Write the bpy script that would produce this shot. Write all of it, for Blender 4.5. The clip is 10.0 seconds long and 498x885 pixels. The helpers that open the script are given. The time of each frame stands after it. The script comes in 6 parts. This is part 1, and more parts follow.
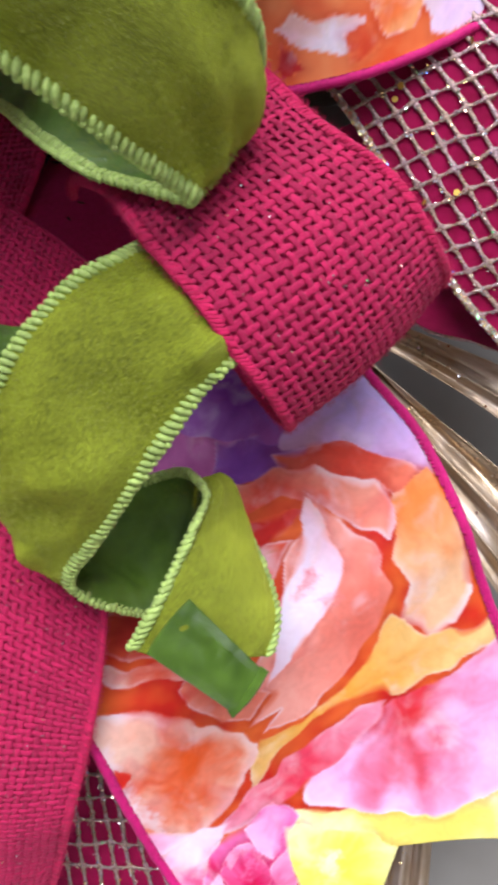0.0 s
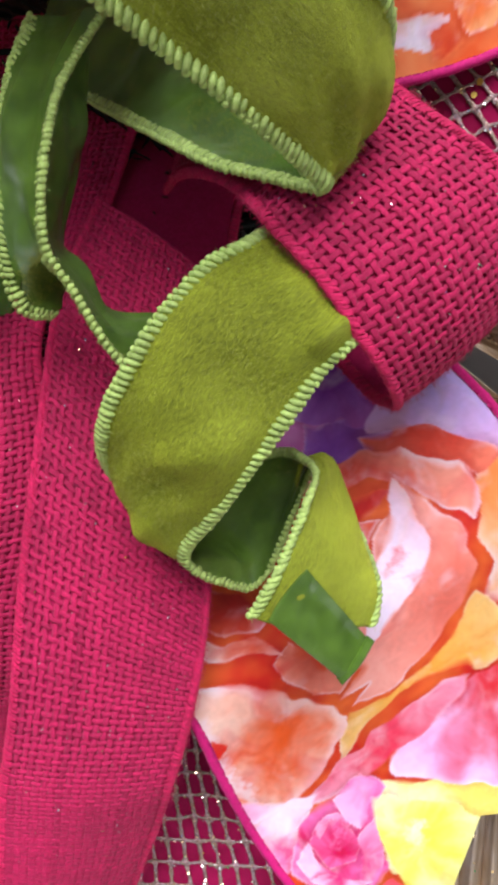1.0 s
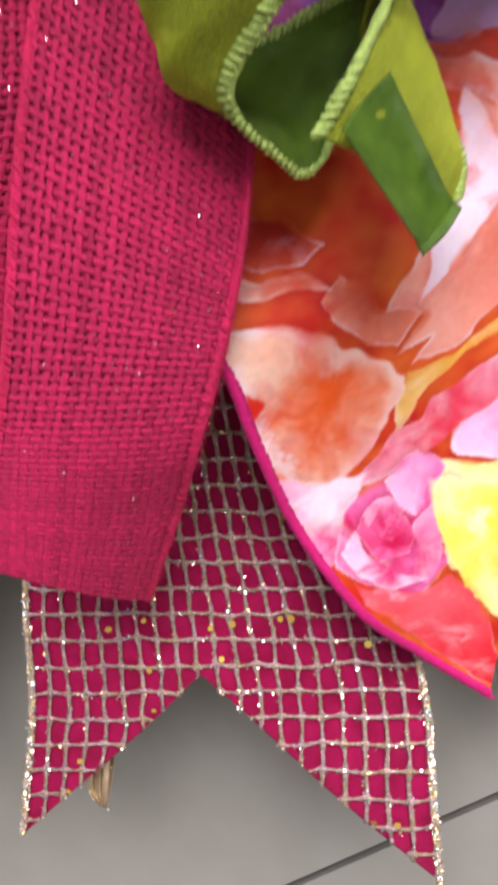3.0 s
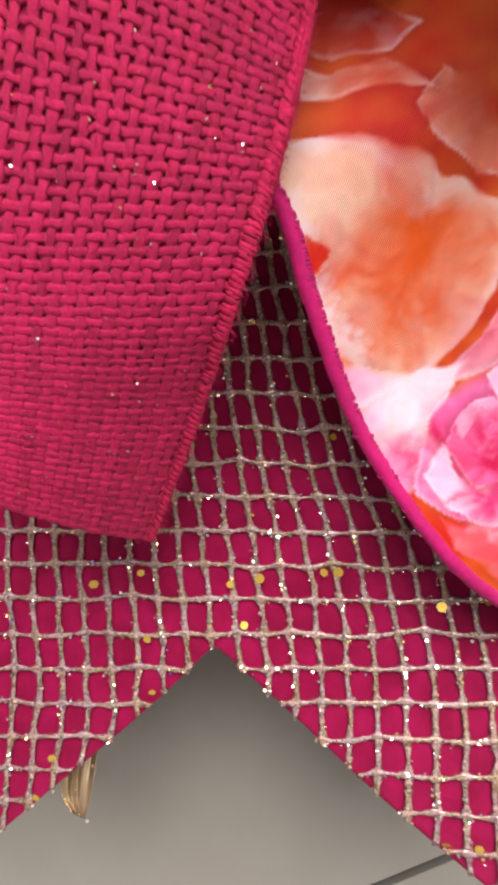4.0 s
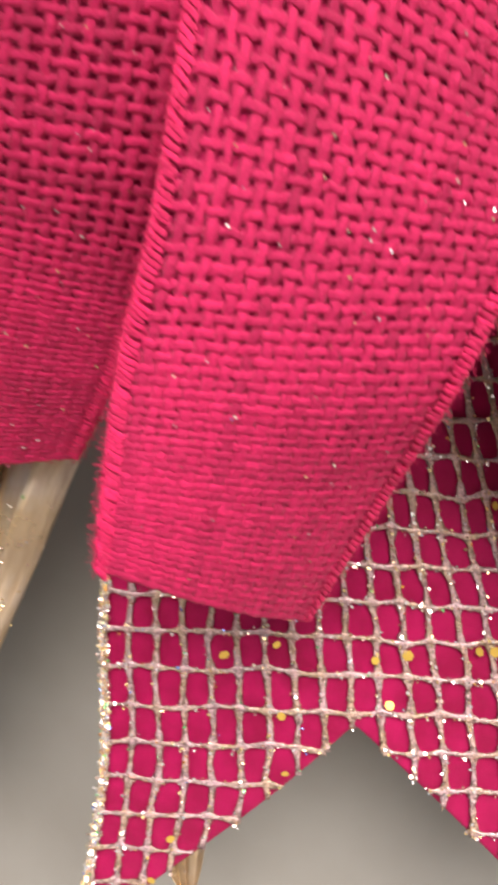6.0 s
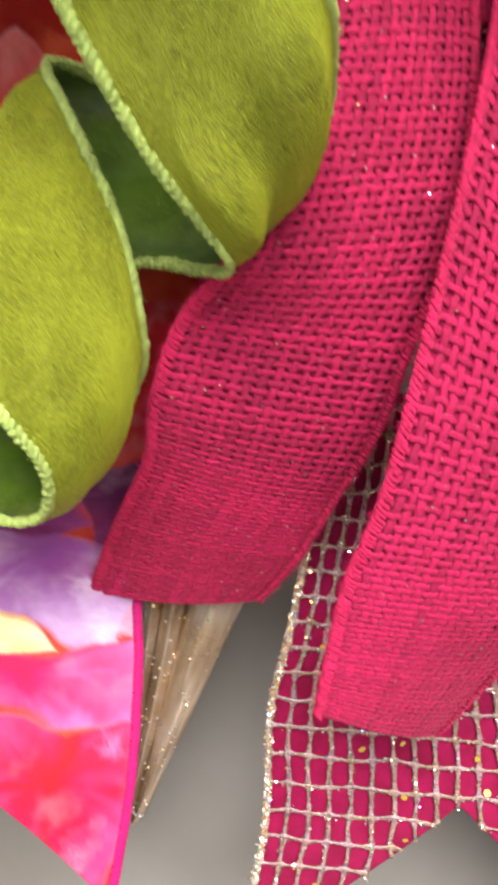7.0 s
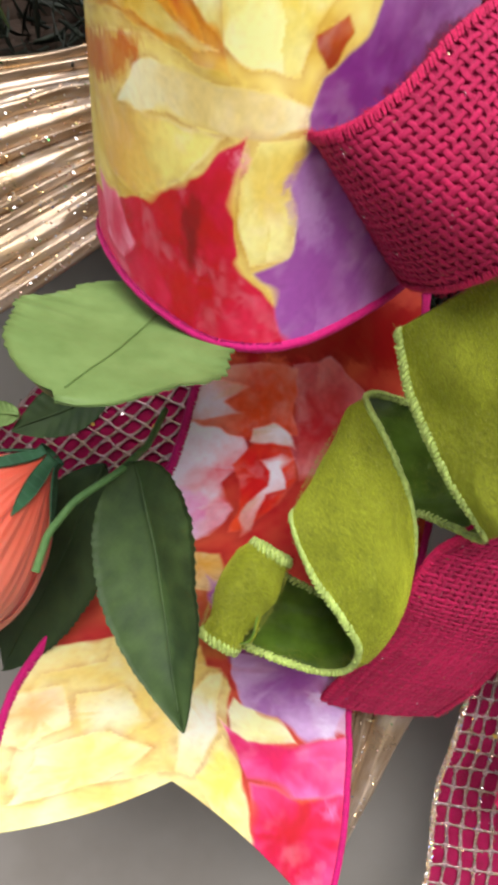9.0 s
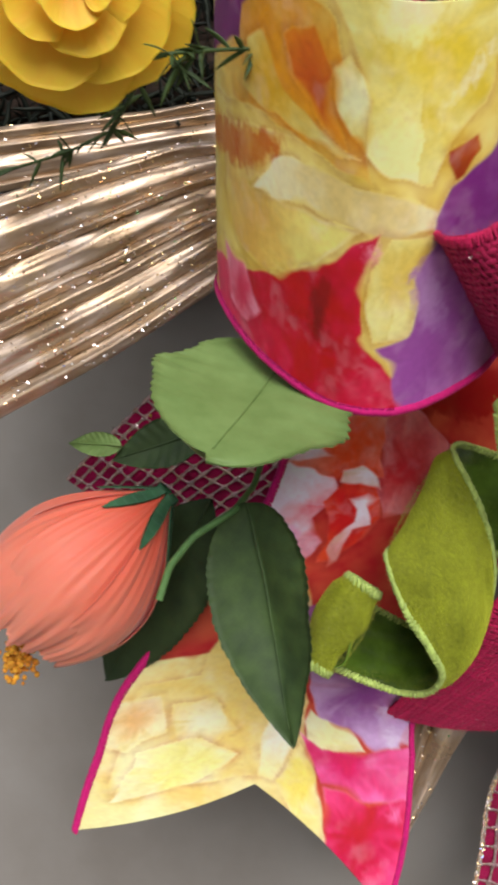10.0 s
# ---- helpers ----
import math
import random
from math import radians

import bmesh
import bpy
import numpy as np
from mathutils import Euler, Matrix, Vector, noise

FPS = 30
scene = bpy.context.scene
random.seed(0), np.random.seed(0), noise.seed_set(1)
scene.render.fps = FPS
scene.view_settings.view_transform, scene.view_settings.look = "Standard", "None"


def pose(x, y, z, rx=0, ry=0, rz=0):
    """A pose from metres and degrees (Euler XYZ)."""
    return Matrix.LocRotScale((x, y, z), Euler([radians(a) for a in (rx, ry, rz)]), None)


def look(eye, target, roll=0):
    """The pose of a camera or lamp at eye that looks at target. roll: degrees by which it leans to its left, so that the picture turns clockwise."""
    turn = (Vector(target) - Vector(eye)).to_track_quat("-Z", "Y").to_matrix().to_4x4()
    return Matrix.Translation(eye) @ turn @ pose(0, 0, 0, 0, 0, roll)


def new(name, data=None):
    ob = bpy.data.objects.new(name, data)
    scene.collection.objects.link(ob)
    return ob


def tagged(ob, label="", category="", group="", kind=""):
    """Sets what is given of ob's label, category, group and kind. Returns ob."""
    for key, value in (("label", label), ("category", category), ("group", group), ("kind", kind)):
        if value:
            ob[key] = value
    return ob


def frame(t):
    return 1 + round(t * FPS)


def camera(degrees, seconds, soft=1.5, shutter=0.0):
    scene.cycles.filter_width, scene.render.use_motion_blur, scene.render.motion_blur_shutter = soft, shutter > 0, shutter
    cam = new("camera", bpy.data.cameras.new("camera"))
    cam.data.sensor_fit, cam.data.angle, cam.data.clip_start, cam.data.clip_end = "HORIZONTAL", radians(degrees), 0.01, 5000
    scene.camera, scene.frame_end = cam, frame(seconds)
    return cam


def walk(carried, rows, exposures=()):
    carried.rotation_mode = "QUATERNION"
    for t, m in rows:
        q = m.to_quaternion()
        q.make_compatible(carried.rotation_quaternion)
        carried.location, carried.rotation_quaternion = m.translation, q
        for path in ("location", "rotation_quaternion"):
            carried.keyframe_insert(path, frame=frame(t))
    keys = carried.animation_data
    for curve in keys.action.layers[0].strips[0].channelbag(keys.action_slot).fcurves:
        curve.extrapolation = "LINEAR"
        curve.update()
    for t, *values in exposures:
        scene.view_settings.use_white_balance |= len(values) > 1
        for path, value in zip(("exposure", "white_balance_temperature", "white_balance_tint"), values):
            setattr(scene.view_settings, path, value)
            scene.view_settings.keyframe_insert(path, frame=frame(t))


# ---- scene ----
cam = camera(35.0, 10.0, 3.7, 0.4)
PATH = [
    (0, (0.05880, 0.02486, 1.48873), (0.01874, 0.22050, 1.49970), -8.94),
    (0.5, (0.04762, 0.01792, 1.49021), (0.00613, 0.21326, 1.50122), -8.85),
    (1, (0.04027, 0.01403, 1.48710), (-0.00060, 0.20946, 1.49884), -9.24),
    (1.5, (0.03346, 0.01154, 1.47863), (-0.00744, 0.20695, 1.49070), -9.81),
    (2, (0.02755, 0.01311, 1.46291), (-0.01397, 0.20851, 1.47256), -9.89),
    (2.5, (0.01896, 0.02395, 1.44721), (-0.02076, 0.21994, 1.45055), -9.63),
    (3, (0.01102, 0.04148, 1.42358), (-0.02651, 0.23793, 1.42235), -9.01),
    (3.2, (0.00574, 0.04865, 1.41826), (-0.03066, 0.24527, 1.41407), -8.88),
    (4.3, (-0.01351, 0.09691, 1.40585), (-0.04490, 0.29441, 1.40358), -7.33),
    (4.5, (-0.01496, 0.10387, 1.40694), (-0.04576, 0.30147, 1.40474), -7.24),
    (5, (-0.01905, 0.11858, 1.40617), (-0.05280, 0.31562, 1.40025), -7.39),
    (6.5, (-0.04871, 0.06937, 1.43969), (-0.07728, 0.26721, 1.43318), -5.12),
    (7, (-0.05863, 0.04639, 1.45911), (-0.08902, 0.24395, 1.45231), -4.00),
    (7.5, (-0.06349, 0.02245, 1.47192), (-0.09532, 0.21986, 1.46771), -3.06),
    (8, (-0.07517, -0.00661, 1.48182), (-0.10705, 0.19082, 1.47910), -2.33),
    (8.5, (-0.09066, -0.02785, 1.49265), (-0.12233, 0.16962, 1.49342), -1.67),
    (9, (-0.10155, -0.03990, 1.50304), (-0.13389, 0.15746, 1.50495), -0.73),
    (9.5, (-0.11326, -0.05419, 1.51044), (-0.14445, 0.14336, 1.51192), 0.01),
    (10, (-0.12688, -0.06682, 1.51893), (-0.15819, 0.13071, 1.51738), 0.96),
]
EXPOSURES = [(t, stops, kelvin, 13) for t, stops, kelvin in ((0, 0.06, 5600), (1.2, 0.06, 5700), (3, -0.02, 6150), (4.5, 0.0, 6650), (5.2, 0.12, 6650), (6.5, 0.66, 6500), (7, 0.52, 6350), (8, 0.34, 6300), (9, 0.06, 6200), (10, -0.34, 6200))]
walk(cam, [(t, look(eye, target, roll)) for t, eye, target, roll in PATH], EXPOSURES)

# ---- light: soft overcast daylight from a window side ----
world = bpy.data.worlds.new("world")
scene.world = world
world.use_nodes = True
wn = world.node_tree.nodes
sky = wn.new("ShaderNodeTexSky")
sky.sky_type = "NISHITA"
sky.sun_disc = False
sky.sun_elevation = radians(37)
sky.sun_rotation = radians(162)
world.node_tree.links.new(sky.outputs[0], wn["Background"].inputs[0])
wn["Background"].inputs[1].default_value = 0.08
sun = new("sun", bpy.data.lights.new("sun", "SUN"))
sun.data.energy, sun.data.angle, sun.data.color = 5.0, radians(46), (1.0, 0.95, 0.9)
sun.matrix_world = look((0.42, -1.2, 2.54), (-0.03, 0.18, 1.48))

# ---- placing: the tables below are millimetres from the bow's middle ----
BOW = np.array((0.0, 0.0, 1.5))
SEAM_Z = -197.8
FLORAL_RIGHT = [
    ((-35.9, 184.0, -0.5), (46.7, 212.0, 25.3)),
    ((-30.4, 182.0, -26.0), (50.0, 213.0, 12.5)),
    ((-26.5, 189.0, -47.8), (60.2, 208.0, -5.6)),
    ((-18.9, 188.5, -63.4), (66.2, 207.0, -25.8)),
    ((-16.7, 194.0, -76.6), (68.5, 213.0, -40.9)),
    ((-12.4, 202.0, -95.6), (72.4, 219.0, -62.1)),
    ((-2.4, 206.0, -115.4), (76.6, 225.0, -84.3)),
    ((8.1, 214.0, -127.5), (80.1, 230.0, -106.7)),
    ((21.6, 221.0, -140.4), (83.5, 235.0, -131.1)),
]
BURLAP_FRONT = [
    ((-23.5, 190.0, 61.3), (0.6, 196.0, 36.4)),
    ((-31.0, 180.0, 40.9), (-2.1, 186.0, 5.7)),
    ((-34.1, 175.0, 26.2), (-4.6, 181.0, -13.1)),
    ((-37.9, 172.0, 8.8), (-7.0, 178.0, -29.2)),
    ((-45.7, 171.0, -18.5), (-12.3, 180.0, -46.6)),
    ((-56.4, 175.0, -52.7), (-18.4, 182.0, -61.8)),
    ((-64.3, 180.0, -70.3), (-25.8, 186.0, -75.4)),
    ((-68.4, 182.0, -83.8), (-36.2, 198.0, -90.5)),
    ((-71.2, 184.0, -94.0), (-49.0, 209.0, -108.6)),
]
BURLAP_LEFT = [
    ((-70.2, 172.0, 34.9), (-35.0, 180.0, 37.9)),
    ((-63.5, 164.0, 20.8), (-37.6, 176.0, 24.2)),
    ((-69.3, 162.0, 1.1), (-39.2, 178.0, 3.9)),
    ((-77.5, 165.0, -15.8), (-43.1, 179.0, -14.9)),
    ((-88.1, 172.0, -24.8), (-51.0, 183.0, -32.0)),
    ((-94.9, 177.0, -36.8), (-57.1, 190.0, -45.7)),
    ((-99.1, 185.0, -47.3), (-66.2, 199.0, -58.7)),
    ((-110.6, 198.0, -61.6), (-74.8, 207.0, -71.0)),
    ((-121.7, 212.0, -77.1), (-84.6, 216.0, -81.3)),
]
NET_TAIL = [
    ((-64.0, 212.0, -37.6), (-9.9, 226.0, -41.6)),
    ((-78.5, 218.0, -87.4), (0.0, 227.0, -97.7)),
    ((-84.6, 221.0, -107.1), (5.7, 226.0, -118.9)),
    ((-88.0, 222.0, -134.2), (7.4, 223.0, -142.3)),
    ((-93.6, 223.0, -155.0), (5.9, 219.0, -161.6)),
    ((-99.4, 223.0, -177.8), (4.1, 218.0, -183.4)),
]
FLORAL_TOP = [
    ((34.7, 196.0, 75.3), (35.9, 170.0, 139.9)),
    ((45.9, 199.0, 75.4), (48.9, 175.0, 142.3)),
    ((61.2, 201.0, 76.0), (64.5, 178.0, 141.9)),
    ((76.7, 204.0, 79.2), (80.5, 182.0, 144.8)),
    ((92.9, 207.0, 84.7), (98.2, 186.0, 149.5)),
    ((108.7, 210.0, 90.8), (115.9, 190.0, 154.2)),
]
NET_TOP = [
    ((45.3, 212.0, 101.4), (99.2, 200.0, 113.4)),
    ((51.1, 212.0, 85.6), (108.6, 204.0, 96.6)),
    ((59.1, 213.0, 68.5), (119.9, 207.0, 77.3)),
    ((67.5, 215.0, 46.4), (129.6, 210.0, 55.8)),
    ((73.9, 217.0, 29.0), (139.1, 214.0, 37.4)),
    ((83.2, 220.0, 12.7), (149.1, 218.0, 21.1)),
]
NET_UNDER = [
    ((47.4, 226.0, 73.9), (105.6, 226.0, 86.6)),
    ((54.5, 226.0, 45.4), (113.4, 226.0, 56.1)),
    ((60.2, 227.0, 28.3), (119.6, 226.0, 32.5)),
    ((67.4, 228.0, 20.5), (125.1, 228.0, 18.1)),
    ((77.7, 228.0, 15.5), (131.4, 228.0, 11.3)),
    ((89.0, 230.0, 8.7), (139.5, 230.0, 4.7)),
]
BURLAP_LOOP = [
    ((-7.0, 192.0, 60.0), (16.0, 206.0, 104.0)),
    ((0.5, 173.0, 54.5), (22.0, 192.0, 92.0)),
    ((9.1, 156.0, 47.0), (31.0, 180.0, 85.2)),
    ((16.5, 149.5, 40.2), (42.5, 168.0, 66.3)),
    ((22.7, 143.0, 29.8), (52.2, 153.0, 46.7)),
    ((29.5, 143.0, 19.0), (62.4, 156.0, 36.2)),
    ((33.3, 147.0, 10.3), (66.7, 160.0, 28.8)),
    ((36.7, 154.0, 3.3), (69.0, 166.0, 23.6)),
    ((37.8, 163.0, -1.6), (70.0, 174.0, 21.7)),
    ((36.1, 172.0, -0.8), (69.0, 184.0, 22.6)),
    ((31.1, 182.0, 4.2), (61.2, 196.0, 29.4)),
    ((21.5, 188.0, 21.0), (46.8, 200.0, 50.3)),
]
VELVET_TAIL = [
    ((27.3, 165.0, 39.9), (43.4, 175.0, 19.4)),
    ((20.2, 145.0, 29.1), (34.2, 150.0, 10.5)),
    ((12.8, 140.0, 25.4), (26.5, 148.0, 5.0)),
    ((4.3, 138.0, 18.6), (19.4, 148.0, -2.0)),
    ((-3.9, 139.0, 10.8), (10.5, 150.0, -9.9)),
    ((-12.1, 144.0, 2.6), (2.1, 154.0, -16.8)),
    ((-17.3, 156.0, -5.0), (-6.0, 160.0, -22.3)),
    ((-14.5, 170.0, -11.3), (-6.8, 164.0, -25.7)),
    ((-4.4, 180.0, -8.8), (-2.9, 170.0, -29.9)),
    ((11.9, 176.0, -6.2), (4.4, 180.0, -31.7)),
    ((20.1, 166.0, -11.0), (19.6, 178.0, -9.6)),
    ((18.3, 160.0, -17.5), (22.8, 180.0, -18.2)),
    ((14.2, 156.0, -25.1), (25.8, 179.5, -27.2)),
    ((10.3, 154.0, -31.0), (27.6, 177.2, -36.9)),
    ((6.2, 155.0, -35.7), (25.4, 174.8, -44.0)),
]
VELVET_TAIL_END = [
    ((9.7, 152.4, -36.5), (17.4, 156.0, -28.8)),
    ((12.7, 157.5, -41.7), (19.8, 161.0, -34.4)),
    ((15.8, 162.7, -47.0), (22.4, 166.2, -40.3)),
    ((18.8, 167.8, -52.2), (24.8, 171.2, -45.9)),
]
VELVET_TIP = [
    ((18.5, 167.6, -53.0), (17.7, 167.3, -51.4)),
    ((22.5, 169.5, -50.0), (21.4, 169.2, -48.5)),
    ((25.8, 171.2, -46.1), (24.5, 170.8, -44.7)),
]
VELVET_LOOP = [
    ((9.6, 100.0, 51.5), (31.5, 95.0, 61.9)),
    ((16.0, 108.0, 46.1), (35.2, 100.0, 58.9)),
    ((20.8, 113.0, 42.1), (39.3, 108.0, 57.7)),
    ((24.8, 117.0, 38.7), (43.3, 116.0, 55.5)),
    ((28.7, 124.0, 35.6), (46.6, 126.0, 53.0)),
    ((32.0, 133.0, 33.3), (46.8, 136.0, 52.0)),
    ((33.4, 137.0, 32.3), (44.3, 143.0, 50.0)),
    ((30.6, 141.0, 34.3), (40.8, 150.0, 53.8)),
    ((22.5, 143.0, 39.1), (36.0, 154.0, 62.6)),
    ((14.7, 146.0, 44.3), (27.5, 160.0, 74.1)),
    ((3.0, 156.0, 56.7), (17.0, 168.0, 90.6)),
    ((-17.3, 183.0, 81.0), (-2.5, 187.0, 119.9)),
    ((-40.9, 200.0, 105.8), (-25.4, 202.0, 147.4)),
]
VELVET_SIDE_LOOP = [
    ((-17.3, 153.0, 84.3), (-4.4, 156.0, 83.4)),
    ((-21.3, 148.0, 72.5), (-10.6, 145.0, 65.6)),
    ((-24.6, 146.0, 60.2), (-13.4, 140.0, 52.4)),
    ((-26.6, 146.0, 49.8), (-16.0, 140.0, 41.8)),
    ((-28.6, 148.0, 36.8), (-17.2, 142.0, 34.5)),
    ((-27.7, 152.0, 28.2), (-19.3, 150.0, 34.1)),
    ((-25.1, 160.0, 27.6), (-18.8, 162.0, 33.7)),
]
VELVET_STRIP = [
    ((-11.0, 146.0, 66.3), (-10.5, 162.0, 80.4)),
    ((-14.2, 142.0, 53.5), (-13.6, 162.0, 66.9)),
    ((-16.4, 141.0, 42.3), (-17.0, 162.0, 55.8)),
    ((-17.0, 142.0, 34.5), (-22.3, 162.0, 42.8)),
    ((-13.8, 144.0, 26.5), (-18.9, 160.0, 35.5)),
    ((-11.0, 147.0, 18.2), (-13.7, 160.0, 26.5)),
    ((-8.6, 150.0, 13.2), (-3.5, 162.0, 23.9)),
]
VELVET_SPIRAL = [
    ((-97.3, 135.0, 29.0), (-73.2, 132.0, 41.9)),
    ((-94.4, 142.0, 15.1), (-68.5, 134.0, 27.8)),
    ((-85.7, 149.0, -4.4), (-63.2, 137.0, 12.7)),
    ((-76.8, 156.0, -18.7), (-60.0, 143.0, 5.3)),
    ((-83.2, 170.0, -17.5), (-65.2, 172.0, 0.3)),
    ((-92.7, 176.0, -14.2), (-82.0, 182.0, 10.2)),
    ((-111.2, 176.0, -13.4), (-96.1, 180.0, 16.4)),
    ((-122.6, 156.0, -12.9), (-104.3, 166.0, 16.2)),
    ((-118.4, 152.0, -26.7), (-98.2, 160.0, 2.3)),
    ((-111.3, 154.0, -37.9), (-93.8, 162.0, -11.0)),
    ((-107.2, 158.0, -46.4), (-93.0, 166.0, -23.1)),
    ((-110.5, 165.0, -53.9), (-95.7, 174.0, -32.1)),
    ((-120.3, 170.0, -55.5), (-106.8, 182.0, -41.7)),
    ((-135.4, 168.0, -49.9), (-128.7, 180.0, -32.3)),
    ((-140.8, 172.0, -47.1), (-135.1, 182.0, -31.0)),
]
ROLL_TOP, ROLL_LOW = np.array((-129.7, 163.0, -23.2)), np.array((-143.1, 160.0, -45.9))
ROLL_AXIS = (ROLL_LOW - ROLL_TOP) / np.linalg.norm(ROLL_LOW - ROLL_TOP)
ROLL_SIDE = np.cross(ROLL_AXIS, (0.0, -1.0, 0.0)) / np.linalg.norm(np.cross(ROLL_AXIS, (0.0, -1.0, 0.0)))
ROLL_FRONT = np.cross(ROLL_SIDE, ROLL_AXIS)
VELVET_SPIRAL_END = []
for turn in range(16):
    a, r = radians(-200 + 33 * turn), 6.4 - 0.16 * turn
    out = r * (np.cos(a) * ROLL_FRONT + np.sin(a) * ROLL_SIDE)
    VELVET_SPIRAL_END.append((tuple(ROLL_TOP + out), tuple(ROLL_LOW + 0.92 * out)))
VELVET_LINK = [
    ((-46.7, 150.0, 70.7), (-37.6, 150.0, 53.8)),
    ((-52.4, 150.0, 53.4), (-41.0, 156.0, 38.5)),
    ((-58.7, 150.0, 39.6), (-43.4, 162.0, 29.5)),
    ((-65.9, 152.0, 27.9), (-51.8, 166.0, 27.9)),
]
VELVET_KNOT = [
    ((-74.2, 156.0, 53.1), (-65.7, 154.0, 29.1)),
    ((-66.1, 166.0, 50.7), (-62.4, 162.0, 30.6)),
    ((-56.3, 172.0, 49.6), (-53.5, 170.0, 32.8)),
    ((-43.5, 176.0, 56.0), (-41.9, 176.0, 34.8)),
]
BURLAP_LOOP_LEFT = [
    ((-76.1, 112.0, 88.3), (-53.0, 116.0, 57.8)),
    ((-86.5, 106.0, 78.5), (-60.3, 113.0, 49.0)),
    ((-96.1, 104.0, 68.0), (-66.8, 113.0, 43.2)),
    ((-105.4, 105.0, 62.4), (-73.8, 116.0, 38.7)),
    ((-111.8, 109.0, 62.4), (-81.1, 122.0, 36.1)),
    ((-113.9, 117.0, 66.2), (-88.9, 131.0, 36.1)),
    ((-110.9, 130.0, 73.5), (-95.8, 143.0, 41.9)),
    ((-100.6, 146.0, 88.7), (-89.0, 156.0, 56.6)),
]
FLORAL_LOOP = [
    ((-169.6, 160.0, 177.5), (-167.6, 175.0, 72.8)),
    ((-171.1, 136.0, 159.0), (-172.0, 156.0, 63.1)),
    ((-158.0, 112.0, 133.9), (-160.7, 143.0, 45.1)),
    ((-138.6, 100.0, 115.9), (-143.4, 135.0, 30.7)),
    ((-124.9, 95.0, 107.6), (-129.5, 131.0, 26.0)),
    ((-112.6, 96.0, 106.9), (-116.8, 133.0, 27.5)),
    ((-94.8, 104.0, 113.5), (-101.9, 141.0, 36.0)),
    ((-70.4, 122.0, 128.0), (-92.6, 160.0, 45.9)),
]
FLORAL_LEFT = [
    ((-136.7, 196.0, 103.6), (-71.6, 200.0, 100.8)),
    ((-142.0, 182.0, 65.1), (-83.3, 186.0, 63.5)),
    ((-145.7, 173.0, 38.9), (-88.8, 179.0, 39.8)),
    ((-150.9, 174.0, 21.4), (-85.4, 184.0, 19.4)),
    ((-160.6, 176.0, -4.7), (-86.6, 190.0, -10.1)),
    ((-180.3, 176.0, -31.3), (-94.2, 202.0, -42.5)),
    ((-202.9, 172.0, -61.0), (-111.0, 214.0, -75.0)),
    ((-210.3, 170.0, -82.1), (-112.5, 212.0, -94.6)),
    ((-213.9, 169.0, -93.5), (-114.6, 207.0, -117.9)),
    ((-216.8, 168.0, -105.0), (-120.1, 204.0, -142.6)),
]
NET_LEFT = [
    ((-192.4, 212.0, 45.8), (-131.6, 214.0, 34.1)),
    ((-204.4, 214.0, 36.6), (-147.0, 214.0, 3.9)),
    ((-223.1, 216.0, 19.8), (-171.4, 216.0, -13.2)),
    ((-241.0, 216.0, 1.5), (-194.3, 216.0, -28.5)),
]
BURLAP_BACK = [
    ((13.4, 222.0, 84.2), (-25.3, 222.0, 89.6)),
    ((8.9, 214.0, 66.4), (-32.2, 210.0, 69.0)),
    ((4.3, 206.0, 46.8), (-36.9, 198.0, 46.8)),
    ((2.4, 206.0, 26.8), (-34.8, 192.0, 25.0)),
]
# unseen loops, added above the bow to keep sun off its middle
SHADE_CROWN = [
    ((-150.0, 215.0, 142.0), (-150.0, 215.0, 203.0)),
    ((-120.0, 165.0, 142.0), (-118.0, 165.0, 200.0)),
    ((-70.0, 118.0, 138.0), (-68.0, 118.0, 202.0)),
    ((-14.0, 78.0, 112.0), (-12.0, 78.0, 204.0)),
    ((40.0, 84.0, 100.0), (42.0, 86.0, 202.0)),
    ((66.0, 160.0, 104.0), (66.0, 160.0, 200.0)),
]
SHADE_ARCH = [
    ((-110.0, 90.0, 150.0), (-110.0, 230.0, 150.0)),
    ((-60.0, 80.0, 168.0), (-60.0, 230.0, 168.0)),
    ((0.0, 80.0, 168.0), (0.0, 230.0, 168.0)),
    ((50.0, 90.0, 150.0), (50.0, 230.0, 150.0)),
]
BURLAP_DARK = [
    ((-69.7, 222.0, 157.5), (-4.6, 222.0, 135.1)),
    ((-71.4, 218.0, 111.1), (-14.4, 218.0, 101.4)),
    ((-70.1, 206.0, 72.8), (-26.3, 206.0, 65.7)),
    ((-67.3, 194.0, 44.0), (-35.7, 194.0, 40.2)),
]
GOLD_LEFT = [
    ((-164.7, 196.0, 118.0), (-164.1, 196.0, 82.1)),
    ((-188.9, 184.0, 113.7), (-175.5, 186.0, 69.0)),
    ((-218.0, 170.0, 101.8), (-209.2, 174.0, 43.5)),
    ((-241.1, 160.0, 91.5), (-243.1, 166.0, 23.2)),
    ((-267.8, 152.0, 81.4), (-280.0, 158.0, -0.1)),
]
GOLD_UPPER = [
    ((-164.3, 205.0, 140.8), (-163.9, 205.0, 117.4)),
    ((-198.6, 198.0, 131.8), (-196.3, 198.0, 114.3)),
    ((-234.4, 186.0, 123.9), (-234.9, 188.0, 104.6)),
    ((-279.6, 176.0, 117.3), (-280.5, 178.0, 93.5)),
]
GOLD_TAIL = [
    ((-110.8, 228.0, -64.4), (-84.2, 230.0, -74.5)),
    ((-113.6, 227.0, -80.9), (-90.4, 229.0, -84.7)),
    ((-118.0, 225.0, -109.0), (-104.2, 227.0, -109.7)),
    ((-122.4, 223.0, -135.8), (-117.4, 223.0, -134.1)),
]
